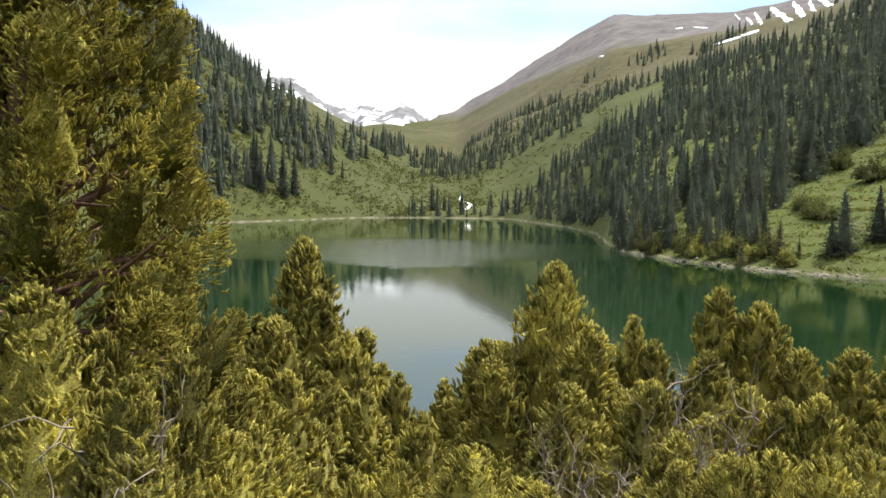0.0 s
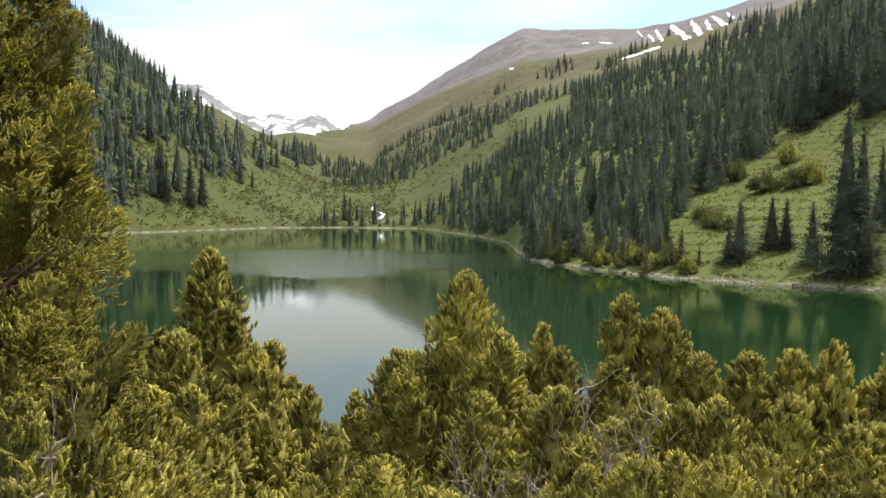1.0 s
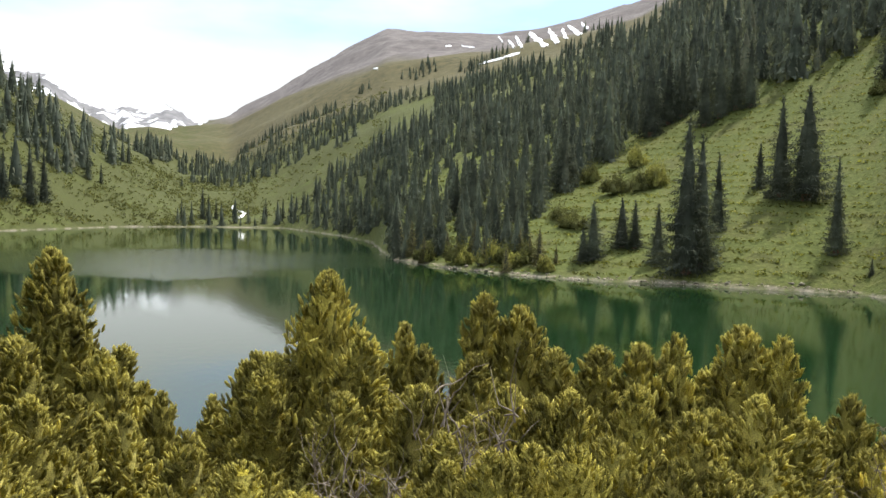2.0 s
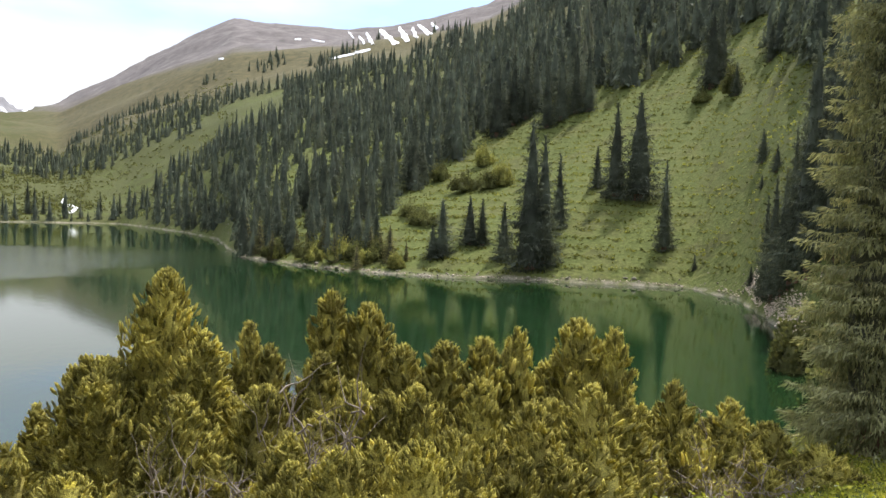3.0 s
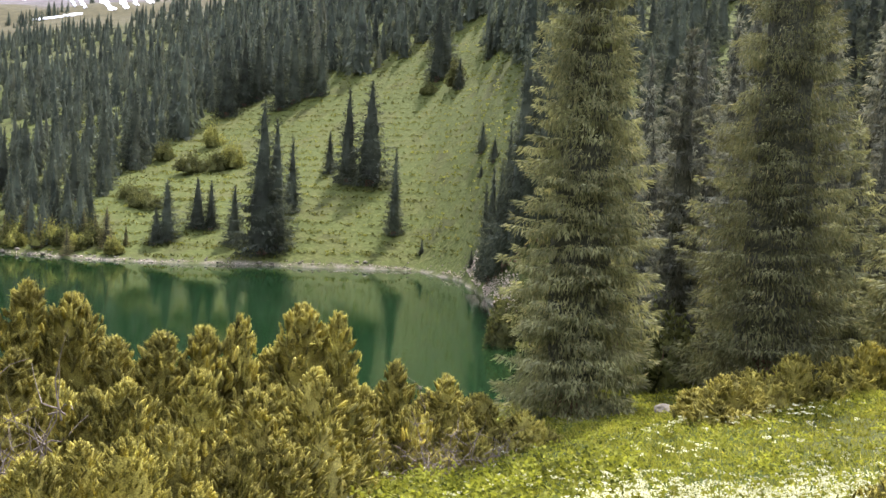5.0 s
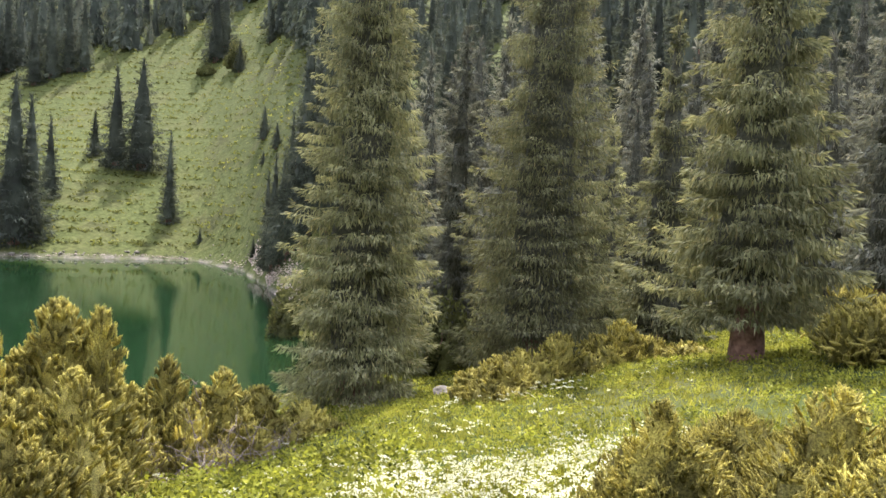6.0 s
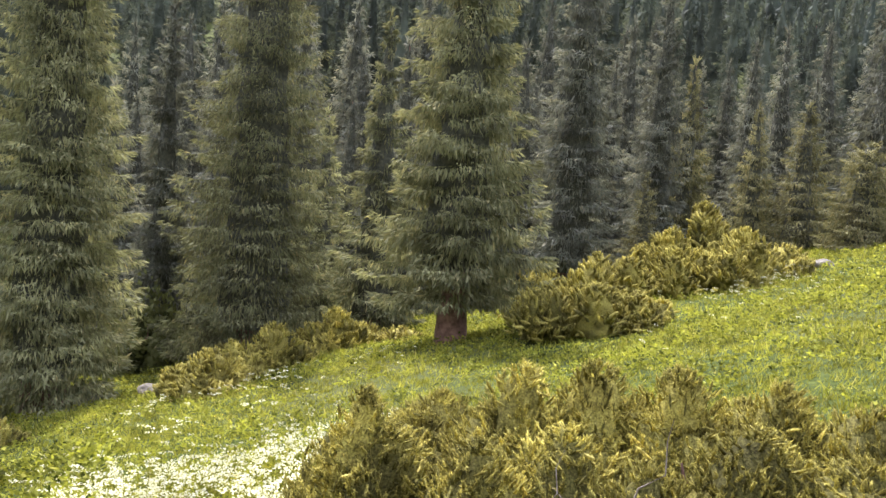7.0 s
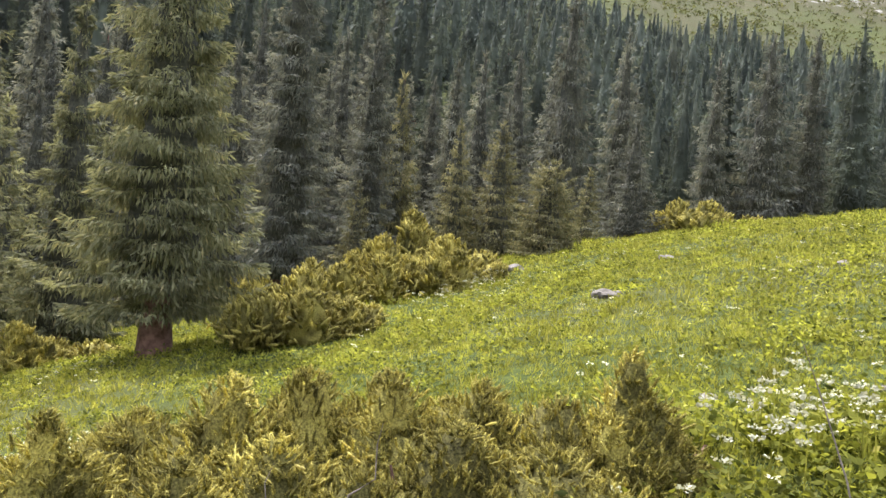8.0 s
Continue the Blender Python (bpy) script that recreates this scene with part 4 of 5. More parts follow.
def far_forest(spots):
    """Woods too many to count, one joined mesh."""
    rng = np.random.default_rng(6)
    kinds, small, tiny = [], [], []
    for k in range(6):
        wide = 0.13 + 0.05 * rng.random()
        kinds.append(shaggy_cone(wide * 1.1, rng, 430, 0.066, 7, 9))
        small.append(shaggy_cone(wide * 1.1, rng, 160, 0.09, 6, 6))
        tiny.append(shaggy_cone(wide * 1.1, rng, 50, 0.12, 5, 4))
    V, F, at = [], [], 0
    for r, deg, x, y, z in spots:
        v, f = (kinds if r < 135 else small if r < 230 else tiny)[rng.integers(6)]
        h = (rng.uniform(4.5, 8.5) if 13 < deg < 26 and r < 135 else rng.uniform(7, 13) if deg > 95 else rng.uniform(9, 16) if 27 < deg < 53 else rng.uniform(8, 17) if deg < -2.5 else rng.uniform(5.5, 10.5)) * (1.0 if rng.random() < 0.85 else 0.5)
        a = rng.uniform(0, 6.28)
        s = h * rng.uniform(0.85, 1.15) * (1.1 if deg > 95 else 1.2 if deg < -2.5 else 1.0)
        V.append(np.stack([(v[:, 0] * math.cos(a) - v[:, 1] * math.sin(a)) * s + x, (v[:, 0] * math.sin(a) + v[:, 1] * math.cos(a)) * s + y, v[:, 2] * h + z - 0.3], -1))
        F.append(f + at)
        at += len(v)
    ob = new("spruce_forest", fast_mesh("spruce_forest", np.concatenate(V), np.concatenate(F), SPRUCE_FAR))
    tagged(ob, "dense dark spruce forest covering the mountain slopes", "forest", kind="stuff")


far_forest(SPOTS[190:])

# ---- junipers: bearing, distance, height, width, spires, dead branches ----
def plant(first, *rows):
    """A stretch of junipers; finer foliage the nearer they stand."""
    for k, (deg, dist, height, width, spires, dead) in enumerate(rows):
        kind = "front" if deg > 60 and dist < 6 else "near" if dist < 7.5 else "close" if dist < 10.7 else "mid" if dist < 22 else "back"
        juniper(deg, dist, height, width, spires, kind, 0.30 if kind == "front" else 0.44, dead, first + k)


# the west end of the bank
plant(0,
      (-19.6, 7.4, 2.89, 1.07, 9, 0),
      (-27.6, 5.0, 2.18, 0.83, 9, 3),
      (-23.9, 5.4, 1.95, 0.7, 7, 4),
      (-18.5, 5.2, 1.83, 0.75, 9, 1),
      (-21.7, 4.6, 1.67, 0.73, 8, 2),
      (-9.7, 12.5, 4.21, 1.53, 10, 0),
      (-11.9, 9.8, 2.54, 1.2, 9, 0),
      (-7.0, 11.4, 2.63, 0.9, 6, 0),
      (-14.9, 10.5, 2.44, 0.68, 4, 0),
      (-5.4, 10.0, 1.72, 0.65, 5, 0),
      (-13.9, 8.5, 1.78, 0.8, 6, 0),
      (-3.0, 11.0, 2.05, 0.63, 4, 0),
      (0.4, 11.2, 2.04, 0.56, 4, 0),
      (-1.5, 9.5, 1.49, 0.82, 5, 1),
      (7.9, 10.6, 3.78, 1.9, 15, 0))
# along the bank
plant(15,
      (4.3, 10.4, 2.6, 1.12, 7, 0),
      (10.2, 10.8, 2.94, 0.7, 4, 0),
      (9.1, 8.6, 1.97, 1.18, 10, 4),
      (13.6, 11.5, 3.1, 0.79, 5, 0),
      (15.4, 11.3, 2.75, 0.65, 4, 0),
      (15.6, 8.6, 2.07, 0.8, 7, 1),
      (19.3, 12.0, 3.54, 0.86, 6, 2),
      (22.1, 12.0, 3.37, 1.12, 7, 2),
      (18.6, 11.0, 2.59, 0.95, 5, 5),
      (25.0, 11.5, 2.66, 0.91, 5, 2),
      (28.2, 11.2, 2.69, 0.97, 6, 0),
      (30.9, 11.4, 2.74, 0.9, 6, 0),
      (33.2, 11.6, 2.87, 0.84, 6, 0),
      (37.5, 11.8, 3.05, 1.1, 8, 0),
      (40.2, 11.9, 2.89, 0.77, 5, 0))
# further along the bank
plant(30,
      (14.7, 8.8, 2.06, 0.82, 7, 0),
      (21.4, 9.0, 2.15, 0.78, 6, 0),
      (25.9, 8.8, 2.06, 1.01, 8, 0),
      (30.4, 9.0, 2.16, 0.97, 8, 0),
      (35.0, 9.4, 1.88, 0.88, 7, 0),
      (38.7, 10.4, 2.07, 0.9, 6, 0),
      (17.1, 7.6, 1.51, 0.88, 8, 2),
      (23.5, 7.4, 1.45, 0.91, 8, 0),
      (29.3, 7.6, 1.53, 0.98, 8, 0),
      (33.9, 8.0, 1.38, 0.69, 6, 0),
      (44.2, 13.5, 2.06, 0.87, 6, 1),
      (48.0, 13.6, 1.69, 0.93, 6, 1),
      (50.5, 14.0, 1.25, 1.11, 6, 0),
      (53.7, 14.2, 0.75, 1.23, 6, 0),
      (42.1, 12.6, 1.68, 0.73, 4, 1))
# where the bank meets the spruces
plant(45,
      (46.1, 13.0, 1.18, 1.1, 4, 6),
      (49.7, 13.2, 0.82, 1.0, 4, 4),
      (2.5, 6.8, 1.24, 0.83, 8, 0),
      (-3.3, 7.2, 1.01, 0.57, 6, 0),
      (-6.2, 7.0, 0.87, 0.55, 6, 0),
      (7.2, 6.9, 0.92, 0.65, 6, 0),
      (20.9, 6.6, 1.39, 0.86, 8, 0),
      (26.9, 6.6, 1.46, 0.81, 8, 0),
      (17.2, 7.2, 1.24, 0.62, 6, 1),
      (24.0, 8.8, 2.01, 0.95, 8, 0),
      (19.0, 8.6, 1.75, 0.68, 5, 1),
      (67.8, 16.0, 0.95, 1.7, 9, 0),
      (71.8, 18.0, 1.1, 1.94, 7, 0),
      (94.2, 15.3, 1.4, 2.3, 16, 0),
      (103.7, 21.5, 1.5, 2.94, 12, 0))
# out on the meadow
plant(60,
      (99.2, 21.0, 1.75, 2.72, 11, 0),
      (101.1, 24.0, 2.4, 2.07, 8, 0),
      (90.5, 20.0, 1.6, 1.73, 6, 0),
      (77.9, 20.5, 0.65, 1.77, 6, 0),
      (80.8, 20.0, 0.4, 1.3, 5, 0),
      (121.6, 33.0, 1.23, 3.56, 10, 0),
      (119.4, 34.0, 1.49, 1.71, 5, 0),
      (75.9, 20.0, 1.15, 1.73, 6, 0),
      (106.2, 24.0, 0.76, 1.56, 5, 0),
      (81.0, 4.6, 0.98, 0.62, 9, 0),
      (78.9, 5.0, 0.76, 0.5, 7, 0),
      (85.8, 5.6, 0.76, 1.05, 9, 0),
      (91.5, 5.0, 0.91, 0.71, 8, 0),
      (96.3, 5.0, 0.87, 0.78, 9, 0),
      (102.0, 5.0, 0.78, 0.78, 9, 0))
# close beside the path
plant(75,
      (107.8, 5.0, 0.66, 0.78, 9, 0),
      (113.1, 5.0, 0.51, 0.78, 9, 0),
      (117.6, 5.0, 0.68, 0.46, 7, 0),
      (119.5, 5.0, 0.32, 0.46, 6, 0),
      (106.8, 4.5, 0.57, 0.74, 9, 0),
      (113.0, 4.5, 0.41, 0.74, 9, 0),
      (95.0, 4.5, 0.68, 0.7, 8, 1),
      (89.5, 4.3, 0.71, 0.63, 7, 1),
      (116.3, 4.3, 0.28, 0.56, 7, 0),
      (100.8, 4.3, 0.51, 0.63, 8, 1))


def brushwood(deg, dist, length, width, count, seed):
    """A tangle of dry juniper branches lying in the grass."""
    rng = np.random.default_rng(seed)
    thing = new("dead_brushwood")
    for _ in range(count):
        x, y = rng.uniform(-0.5, 0.5) * length, rng.normal(0, 0.28) * width
        s = rng.uniform(0.3, 0.75)
        part("dead_branch", DEAD[rng.integers(4)], thing, m=pose(x, y, rng.uniform(0.0, 0.5) ** 1.5 * 1.3, rng.uniform(25, 88) * rng.choice((-1, 1)), rng.uniform(-40, 40), rng.uniform(0, 360)) @ Matrix.Diagonal((s * 0.7, s * 0.7, s, 1)))
    tagged(thing, "tangle of dry brown juniper branches in the grass", "brushwood", "dead brushwood")
    thing.matrix_basis = stand(thing, deg, dist, -deg)


def bare_juniper(deg, dist, height, width, stems, seed):
    """A dead juniper: bare grey stems fanning from the ground, thick with twigs."""
    rng = np.random.default_rng(seed)
    thing = new("dead_juniper")
    for k in range(stems):
        a = 2.4 * k
        q = math.sqrt((k + 0.5) / stems)
        s = height * (1 - 0.35 * q) * rng.uniform(0.8, 1.05)
        lean = math.degrees(math.atan2(0.5 * width * q, s))
        branch = part("dead_branch", DEAD[k % 4], thing, m=pose(0.2 * width * q * math.cos(a), 0.2 * width * q * math.sin(a), 0, -lean * math.sin(a), lean * math.cos(a), rng.uniform(0, 360)) @ Matrix.Diagonal((0.75 * s, 0.75 * s, s, 1)))
        for _ in range(12):
            at = DEAD[k % 4].vertices[int(rng.integers(16, 42))].co
            w = rng.uniform(0.4, 1.0)
            part("twig", TWIGS[rng.integers(4)], branch, m=pose(*at, rng.uniform(-65, 65), rng.uniform(-65, 65), 0) @ Matrix.Diagonal((0.8, 0.8, w, 1)))
    tagged(thing, "bare dead juniper with tangled grey-brown twigs", "dead shrub", "dead junipers")
    thing.matrix_basis = stand(thing, deg, dist, -deg)


bare_juniper(11.6, 7.1, 1.7, 0.7, 7, 95)
bare_juniper(18.6, 8.0, 2.3, 0.9, 8, 96)
bare_juniper(-23.2, 4.3, 1.5, 0.7, 9, 97)
brushwood(45.3, 12.0, 2.6, 0.9, 64, 91)
brushwood(49.8, 12.4, 2.2, 0.9, 52, 92)
brushwood(16.0, 6.2, 1.2, 0.8, 18, 93)
brushwood(95.5, 3.9, 0.8, 0.4, 12, 94)
juniper_tree(-26.6, 6.6, 5.6, 2.0, 170, 77)


# ---- shrubs, grass, flowers ----
def dome(rng, height, width, n, leaf):
    """Leaves over a low uneven dome."""
    az, u = rng.uniform(0, 2 * np.pi, n), np.sqrt(rng.uniform(0, 1, n))
    bump = 1 + 0.25 * np.sin(3 * az + rng.uniform(0, 6)) + 0.15 * np.sin(5 * az + 7 * u)
    p = np.stack([0.5 * width * u * bump * np.cos(az), 0.5 * width * u * bump * np.sin(az), height * np.sqrt(np.clip(1 - u ** 2, 0, 1)) * rng.uniform(0.55, 1.0, n) * bump], -1)
    d = unit(p * [1 / width, 1 / width, 1 / height] + rng.normal(0, 0.5, p.shape) + [0, 0, 0.2])
    return leaves(p, d, leaf * rng.uniform(0.7, 1.4, n), leaf * rng.uniform(0.25, 0.45, n), rng)


def bush_foliage(rng, height, width, n, leaf):
    """Uneven leafy lobes grown together over a dense inside."""
    pieces = []
    for k in range(7):
        q = 1.0 if k == 0 else rng.uniform(0.35, 0.9)
        a, off = rng.uniform(0, 6.28), 0.0 if k == 0 else rng.uniform(0.2, 0.45) * width
        at = np.array([off * math.cos(a), off * math.sin(a), 0])
        wide = width * rng.uniform(0.4, 0.6) * (0.5 + 0.5 * q)
        for v, f in (dome(rng, height * q, wide, n // 7, leaf * rng.uniform(0.8, 1.4)), spruce_core(height * 0.72 * q, 0.36 * wide, rng, 0.0, 0.4, 1.0, 8, 5)):
            pieces.append((v + at, f))
    return joined(pieces)


for i, (deg, dist, h, w) in enumerate(((28.7, 132, 3.4, 5.5), (30.2, 132, 3.8, 5.0), (31.4, 132, 4.8, 3.6), (30.1, 146, 4.6, 4.4), (26.9, 141, 3.4, 3.6), (24.7, 118, 2.6, 5.0), (25.8, 114, 2.2, 4.5), (22.4, 101, 3.0, 4.0), (19.6, 104, 2.8, 4.0), (15.0, 114, 2.6, 4.0),
                                       (17.5, 108, 2.6, 4.0), (21.0, 102, 2.6, 3.4), (47.0, 138, 5.0, 3.2), (45.0, 143, 2.2, 4.0), (50.2, 139, 2.0, 3.0), (52.6, 46.0, 3.4, 4.0), (54.0, 38.0, 3.0, 3.6), (62.6, 25.5, 2.6, 2.6), (65.5, 27.0, 2.4, 2.6),
                                       *((d, 0, q, 1.2 * q) for d, q in ((15.2, 1.5), (17.9, 2.0), (21.3, 1.6), (23.9, 1.8))))):
    g = np.random.default_rng(700 + i)
    bush = new("shrub")
    part("foliage", fast_mesh("foliage", *bush_foliage(g, h, w, 2800, 0.2), SHRUB if dist and i not in (2, 3, 8) else WILLOW), bush)
    part("stem", STEMS[i % 4], bush, m=Matrix.Diagonal((2, 2, h * 0.8, 1)))
    if dist == 0:
        dist = float(np.interp(deg, FOOT_DEG, FOOT_R)) + 1.8 + g.uniform(0, 2.5)
    place(tagged(bush, "rounded olive-green deciduous shrub on the slope", "shrub", "shrubs on the slopes"), deg, dist)


def hillside_scrub():
    rng = np.random.default_rng(31)
    V, F, at = [], [], 0
    n = 9500
    deg, r = np.where(rng.random(n) < 0.6, rng.uniform(-24, 12, n), rng.uniform(104, 137, n)), np.sqrt(rng.uniform(215 ** 2, 640 ** 2, n))
    deg, r = np.append(deg, rng.uniform(110, 137, 1900)), np.append(r, rng.uniform(250, 430, 1900))
    deg, r = np.append(deg, rng.uniform(-20, 3, 5600)), np.append(r, rng.uniform(225, 470, 5600))
    x, y = r * np.sin(np.radians(deg)), r * np.cos(np.radians(deg))
    ok = (shore_distance(x, y) > 1.5) & (0.6 * wave(x, y, 15, 18.0) + 0.5 * wave(x, y, 47, 12.0) + rng.normal(0, 0.35, len(x)) > np.where(deg > 105, -0.7, -0.05))
    x, y = x[ok], y[ok]
    for px, py, pz in zip(x, y, land(x, y)):
        s = rng.uniform(0.5, 1.0) if rng.random() < 0.75 else rng.uniform(1.0, 2.2)
        v, f = dome(rng, s * 0.75, s * 1.7, 8, 0.5 + 0.25 * s)
        V.append(v + [px, py, pz - 0.1])
        F.append(f + at)
        at += len(v)
    tagged(new("scrub", fast_mesh("scrub", np.concatenate(V), np.concatenate(F), SHRUB)), "dark low scrub dotted over the far hillsides", "scrub", kind="stuff")


hillside_scrub()


def meadow_grass():
    """Single blades and splayed tussocks."""
    rng = np.random.default_rng(32)
    n = 190000
    deg, r = rng.uniform(-32, 138, n), 2.6 + 34 * rng.uniform(0, 1, n) ** 1.35
    keep = rng.random(n) < np.where(deg < 38, 0.22, 1.0)
    deg, r = np.append(deg[keep], rng.uniform(0, 360, 30000)), np.append(r[keep], 8.0 * np.sqrt(rng.uniform(0, 1, 30000)))
    x, y = r * np.sin(np.radians(deg)), r * np.cos(np.radians(deg))
    splay, tall = np.full(len(x), 0.62), np.full(len(x), 1.0)
    m, blades = 23000, 13
    deg, r2 = rng.uniform(-14, 138, m), 2.7 + 32 * rng.uniform(0, 1, m) ** 1.3
    keep = rng.random(m) < np.where(deg < 38, 0.4, 1.0)
    deg, r2 = np.repeat(deg[keep], blades), np.repeat(r2[keep], blades)
    size = np.repeat(rng.uniform(0.6, 1.5, keep.sum()) ** 1.2, blades)
    k = len(r2)
    x = np.append(x, r2 * np.sin(np.radians(deg)) + rng.normal(0, 0.022 + 0.002 * r2, k))
    y = np.append(y, r2 * np.cos(np.radians(deg)) + rng.normal(0, 0.022 + 0.002 * r2, k))
    splay, tall, r = np.append(splay, np.full(k, 0.5)), np.append(tall, size), np.append(r, r2)
    ok = shore_distance(x, y) > 0.6
    x, y, r, splay, tall = x[ok], y[ok], r[ok], splay[ok], tall[ok]
    lush = np.clip(1 + 0.4 * wave(x, y, 1.3, 21.0) + 0.45 * wave(x, y, 0.28, 23.0), 0.3, 2) * tall
    p = np.stack([x, y, land(x, y) - 0.01], -1)
    d = unit(rng.normal(0, 1, p.shape) * splay[:, None] * [1, 1, 0.3] + [0, 0, 1])
    v, f = needles(p, d, (0.055 + 0.002 * r) * lush * rng.uniform(0.5, 1.6, len(p)), (0.0028 + 0.00042 * r) * rng.uniform(0.7, 1.4, len(p)), rng)
    tagged(new("meadow_grass", fast_mesh("meadow_grass", v, f, GRASS)), "lush sunlit green meadow grass", "grass", kind="stuff")


meadow_grass()


def herb_clumps(rng, x, y, r, tall, leaf, n):
    """Low leafy plants: n broad leaves up each short stalk."""
    z = land(x, y)
    x, y, z, r, tall = (np.repeat(q, n) for q in (x, y, z, r, tall))
    k = len(x)
    u, az = rng.uniform(0, 1, k), rng.uniform(0, 2 * np.pi, k)
    out = np.stack([np.cos(az), np.sin(az), 0 * az], -1)
    p = np.stack([x, y, z + tall * u], -1) + out * (0.03 + 0.0025 * r)[:, None] * rng.uniform(0.2, 1.3, (k, 1))
    d = unit(out + rng.normal(0, 0.35, (k, 3)) + [0, 0, 0.35])
    return leaves(p, d, leaf * (0.03 + 0.002 * r) * rng.uniform(0.6, 1.5, k), leaf * (0.010 + 0.00065 * r) * rng.uniform(0.7, 1.3, k), rng)


def meadow_herbs():
    """Broad-leaved clumps among the grass, taller in some drifts."""
    rng = np.random.default_rng(36)
    m = 23000
    deg, r = rng.uniform(-12, 138, m), 2.8 + 30 * rng.uniform(0, 1, m) ** 1.3
    x, y = r * np.sin(np.radians(deg)), r * np.cos(np.radians(deg))
    ok = (shore_distance(x, y) > 0.8) & (wave(x, y, 0.7, 27.0) + 0.6 * wave(x, y, 2.1, 28.0) + rng.normal(0, 0.4, m) > -0.3)
    x, y, r = x[ok], y[ok], r[ok]
    pieces = [herb_clumps(rng, x, y, r, np.clip(0.10 + 0.10 * wave(x, y, 1.6, 29.0) + rng.normal(0, 0.035, len(x)), 0.02, 0.3), 1.0, 11)]
    # tall herbs at the junipers' feet
    for count, low, high, near, far, tall in ((1500, 37, 62, 6.5, 11.5, 0.34), (520, 84, 119, 3.5, 4.3, 0.26), (500, 119, 136, 3.6, 6.5, 0.22), (200, -13, 6, 5.6, 8.0, 0.4)):
        deg, r = rng.uniform(low, high, count), rng.uniform(near, far, count)
        x, y = r * np.sin(np.radians(deg)), r * np.cos(np.radians(deg))
        ok = wave(x, y, 0.6, 33.0) + rng.normal(0, 0.4, count) > -0.1
        pieces.append(herb_clumps(rng, x[ok], y[ok], r[ok], tall * rng.uniform(0.5, 1.2, ok.sum()), 1.35, 16))
    tagged(new("meadow_herbs", fast_mesh("meadow_herbs", *joined(pieces), HERB)), "broad-leaved green herbs in clumps about the meadow", "herbs", kind="stuff")


meadow_herbs()


def slope_herbs():
    """Tussocks of the green clearing across the water."""
    rng = np.random.default_rng(33)
    n = 24000
    deg, r = rng.uniform(14, 57, n), rng.uniform(78, 180, n)
    x, y = r * np.sin(np.radians(deg)), r * np.cos(np.radians(deg))
    ok = shore_distance(x, y) > 1.2
    x, y = x[ok], y[ok]
    z = land(x, y)
    ok = np.sin(2 * np.pi * z / 1.15 + 2.0 * wave(x, y, 9, 41.0)) + rng.normal(0, 0.5, len(x)) > 0.1  # cattle-trod contour lines
    x, y, z = x[ok], y[ok], z[ok]
    p = np.repeat(np.stack([x, y, z], -1), 5, 0)
    p = p + rng.normal(0, 0.22, p.shape) * [1, 1, 0.15]
    d = unit(rng.normal(0, 1.0, p.shape) * [1, 1, 0.3] + [0, 0, 0.45])
    v, f = leaves(p, d, rng.uniform(0.15, 0.5, len(p)), rng.uniform(0.07, 0.15, len(p)), rng)
    tagged(new("slope_herbs", fast_mesh("slope_herbs", v, f, HUMMOCK)), "yellow-green tussocky herbs on the mountain clearing", "grass", kind="stuff")


slope_herbs()


def flower_patch(spots, rng, head, petals, mat, name, label, tall):
    """Flat flower heads on thin stalks."""
    P, D = [], []
    V, F = [], []
    pieces = []
    for x, y, s in spots:
        z = height_at(x, y)
        h = tall * rng.uniform(0.6, 1.3)
        n = petals
        a, q = rng.uniform(0, 6.28, n), np.sqrt(rng.uniform(0, 1, n)) * head * s
        c = np.stack([x + q * np.cos(a), y + q * np.sin(a), z + h + rng.normal(0, 0.006, n)], -1)
        P.append(c)
        D.append(unit(np.stack([np.cos(a), np.sin(a), rng.normal(0.1, 0.25, n)], -1)))
        pieces.append((x, y, z, h))
    p, d = np.concatenate(P), np.concatenate(D)
    v, f = leaves(p, d, head * rng.uniform(0.4, 0.8, len(p)), head * rng.uniform(0.2, 0.34, len(p)), rng)
    tagged(new(name, fast_mesh(name, v, f, mat)), label, "flowers", kind="stuff")
    q = np.array(pieces)
    k = len(q)
    v, f = leaves(q[:, :3], unit(rng.normal(0, 0.05, (k, 3)) + [0, 0, 1]), q[:, 3], np.full(k, 0.005), rng)
    leaf_p = np.repeat(q[:, :3], 4, 0) + rng.uniform(0, 1, (4 * k, 1)) * np.repeat(q[:, 3], 4)[:, None] * [0, 0, 0.7]
    v2, f2 = leaves(leaf_p, unit(rng.normal(0, 1, leaf_p.shape) * [1, 1, 0.4] + [0, 0, 0.3]), rng.uniform(0.03, 0.09, len(leaf_p)), rng.uniform(0.007, 0.016, len(leaf_p)), rng)
    tagged(new("flower_stalks", fast_mesh("flower_stalks", *joined([(v, f), (v2, f2)]), GRASS)), "green stalks and leaves under the flowers", "flowers", kind="stuff")


def bloom(rng, n, deg, dist, patchy, seed):
    b, r = rng.uniform(*deg, n), rng.uniform(*dist, n)
    x, y = r * np.sin(np.radians(b)), r * np.cos(np.radians(b))
    ok = wave(x, y, 0.8, seed) + 0.6 * wave(x, y, 2.3, seed + 1) + rng.normal(0, 0.3, n) > patchy
    return [(u, w, s) for u, w, s in zip(x[ok], y[ok], rng.uniform(0.6, 1.3, ok.sum()))]


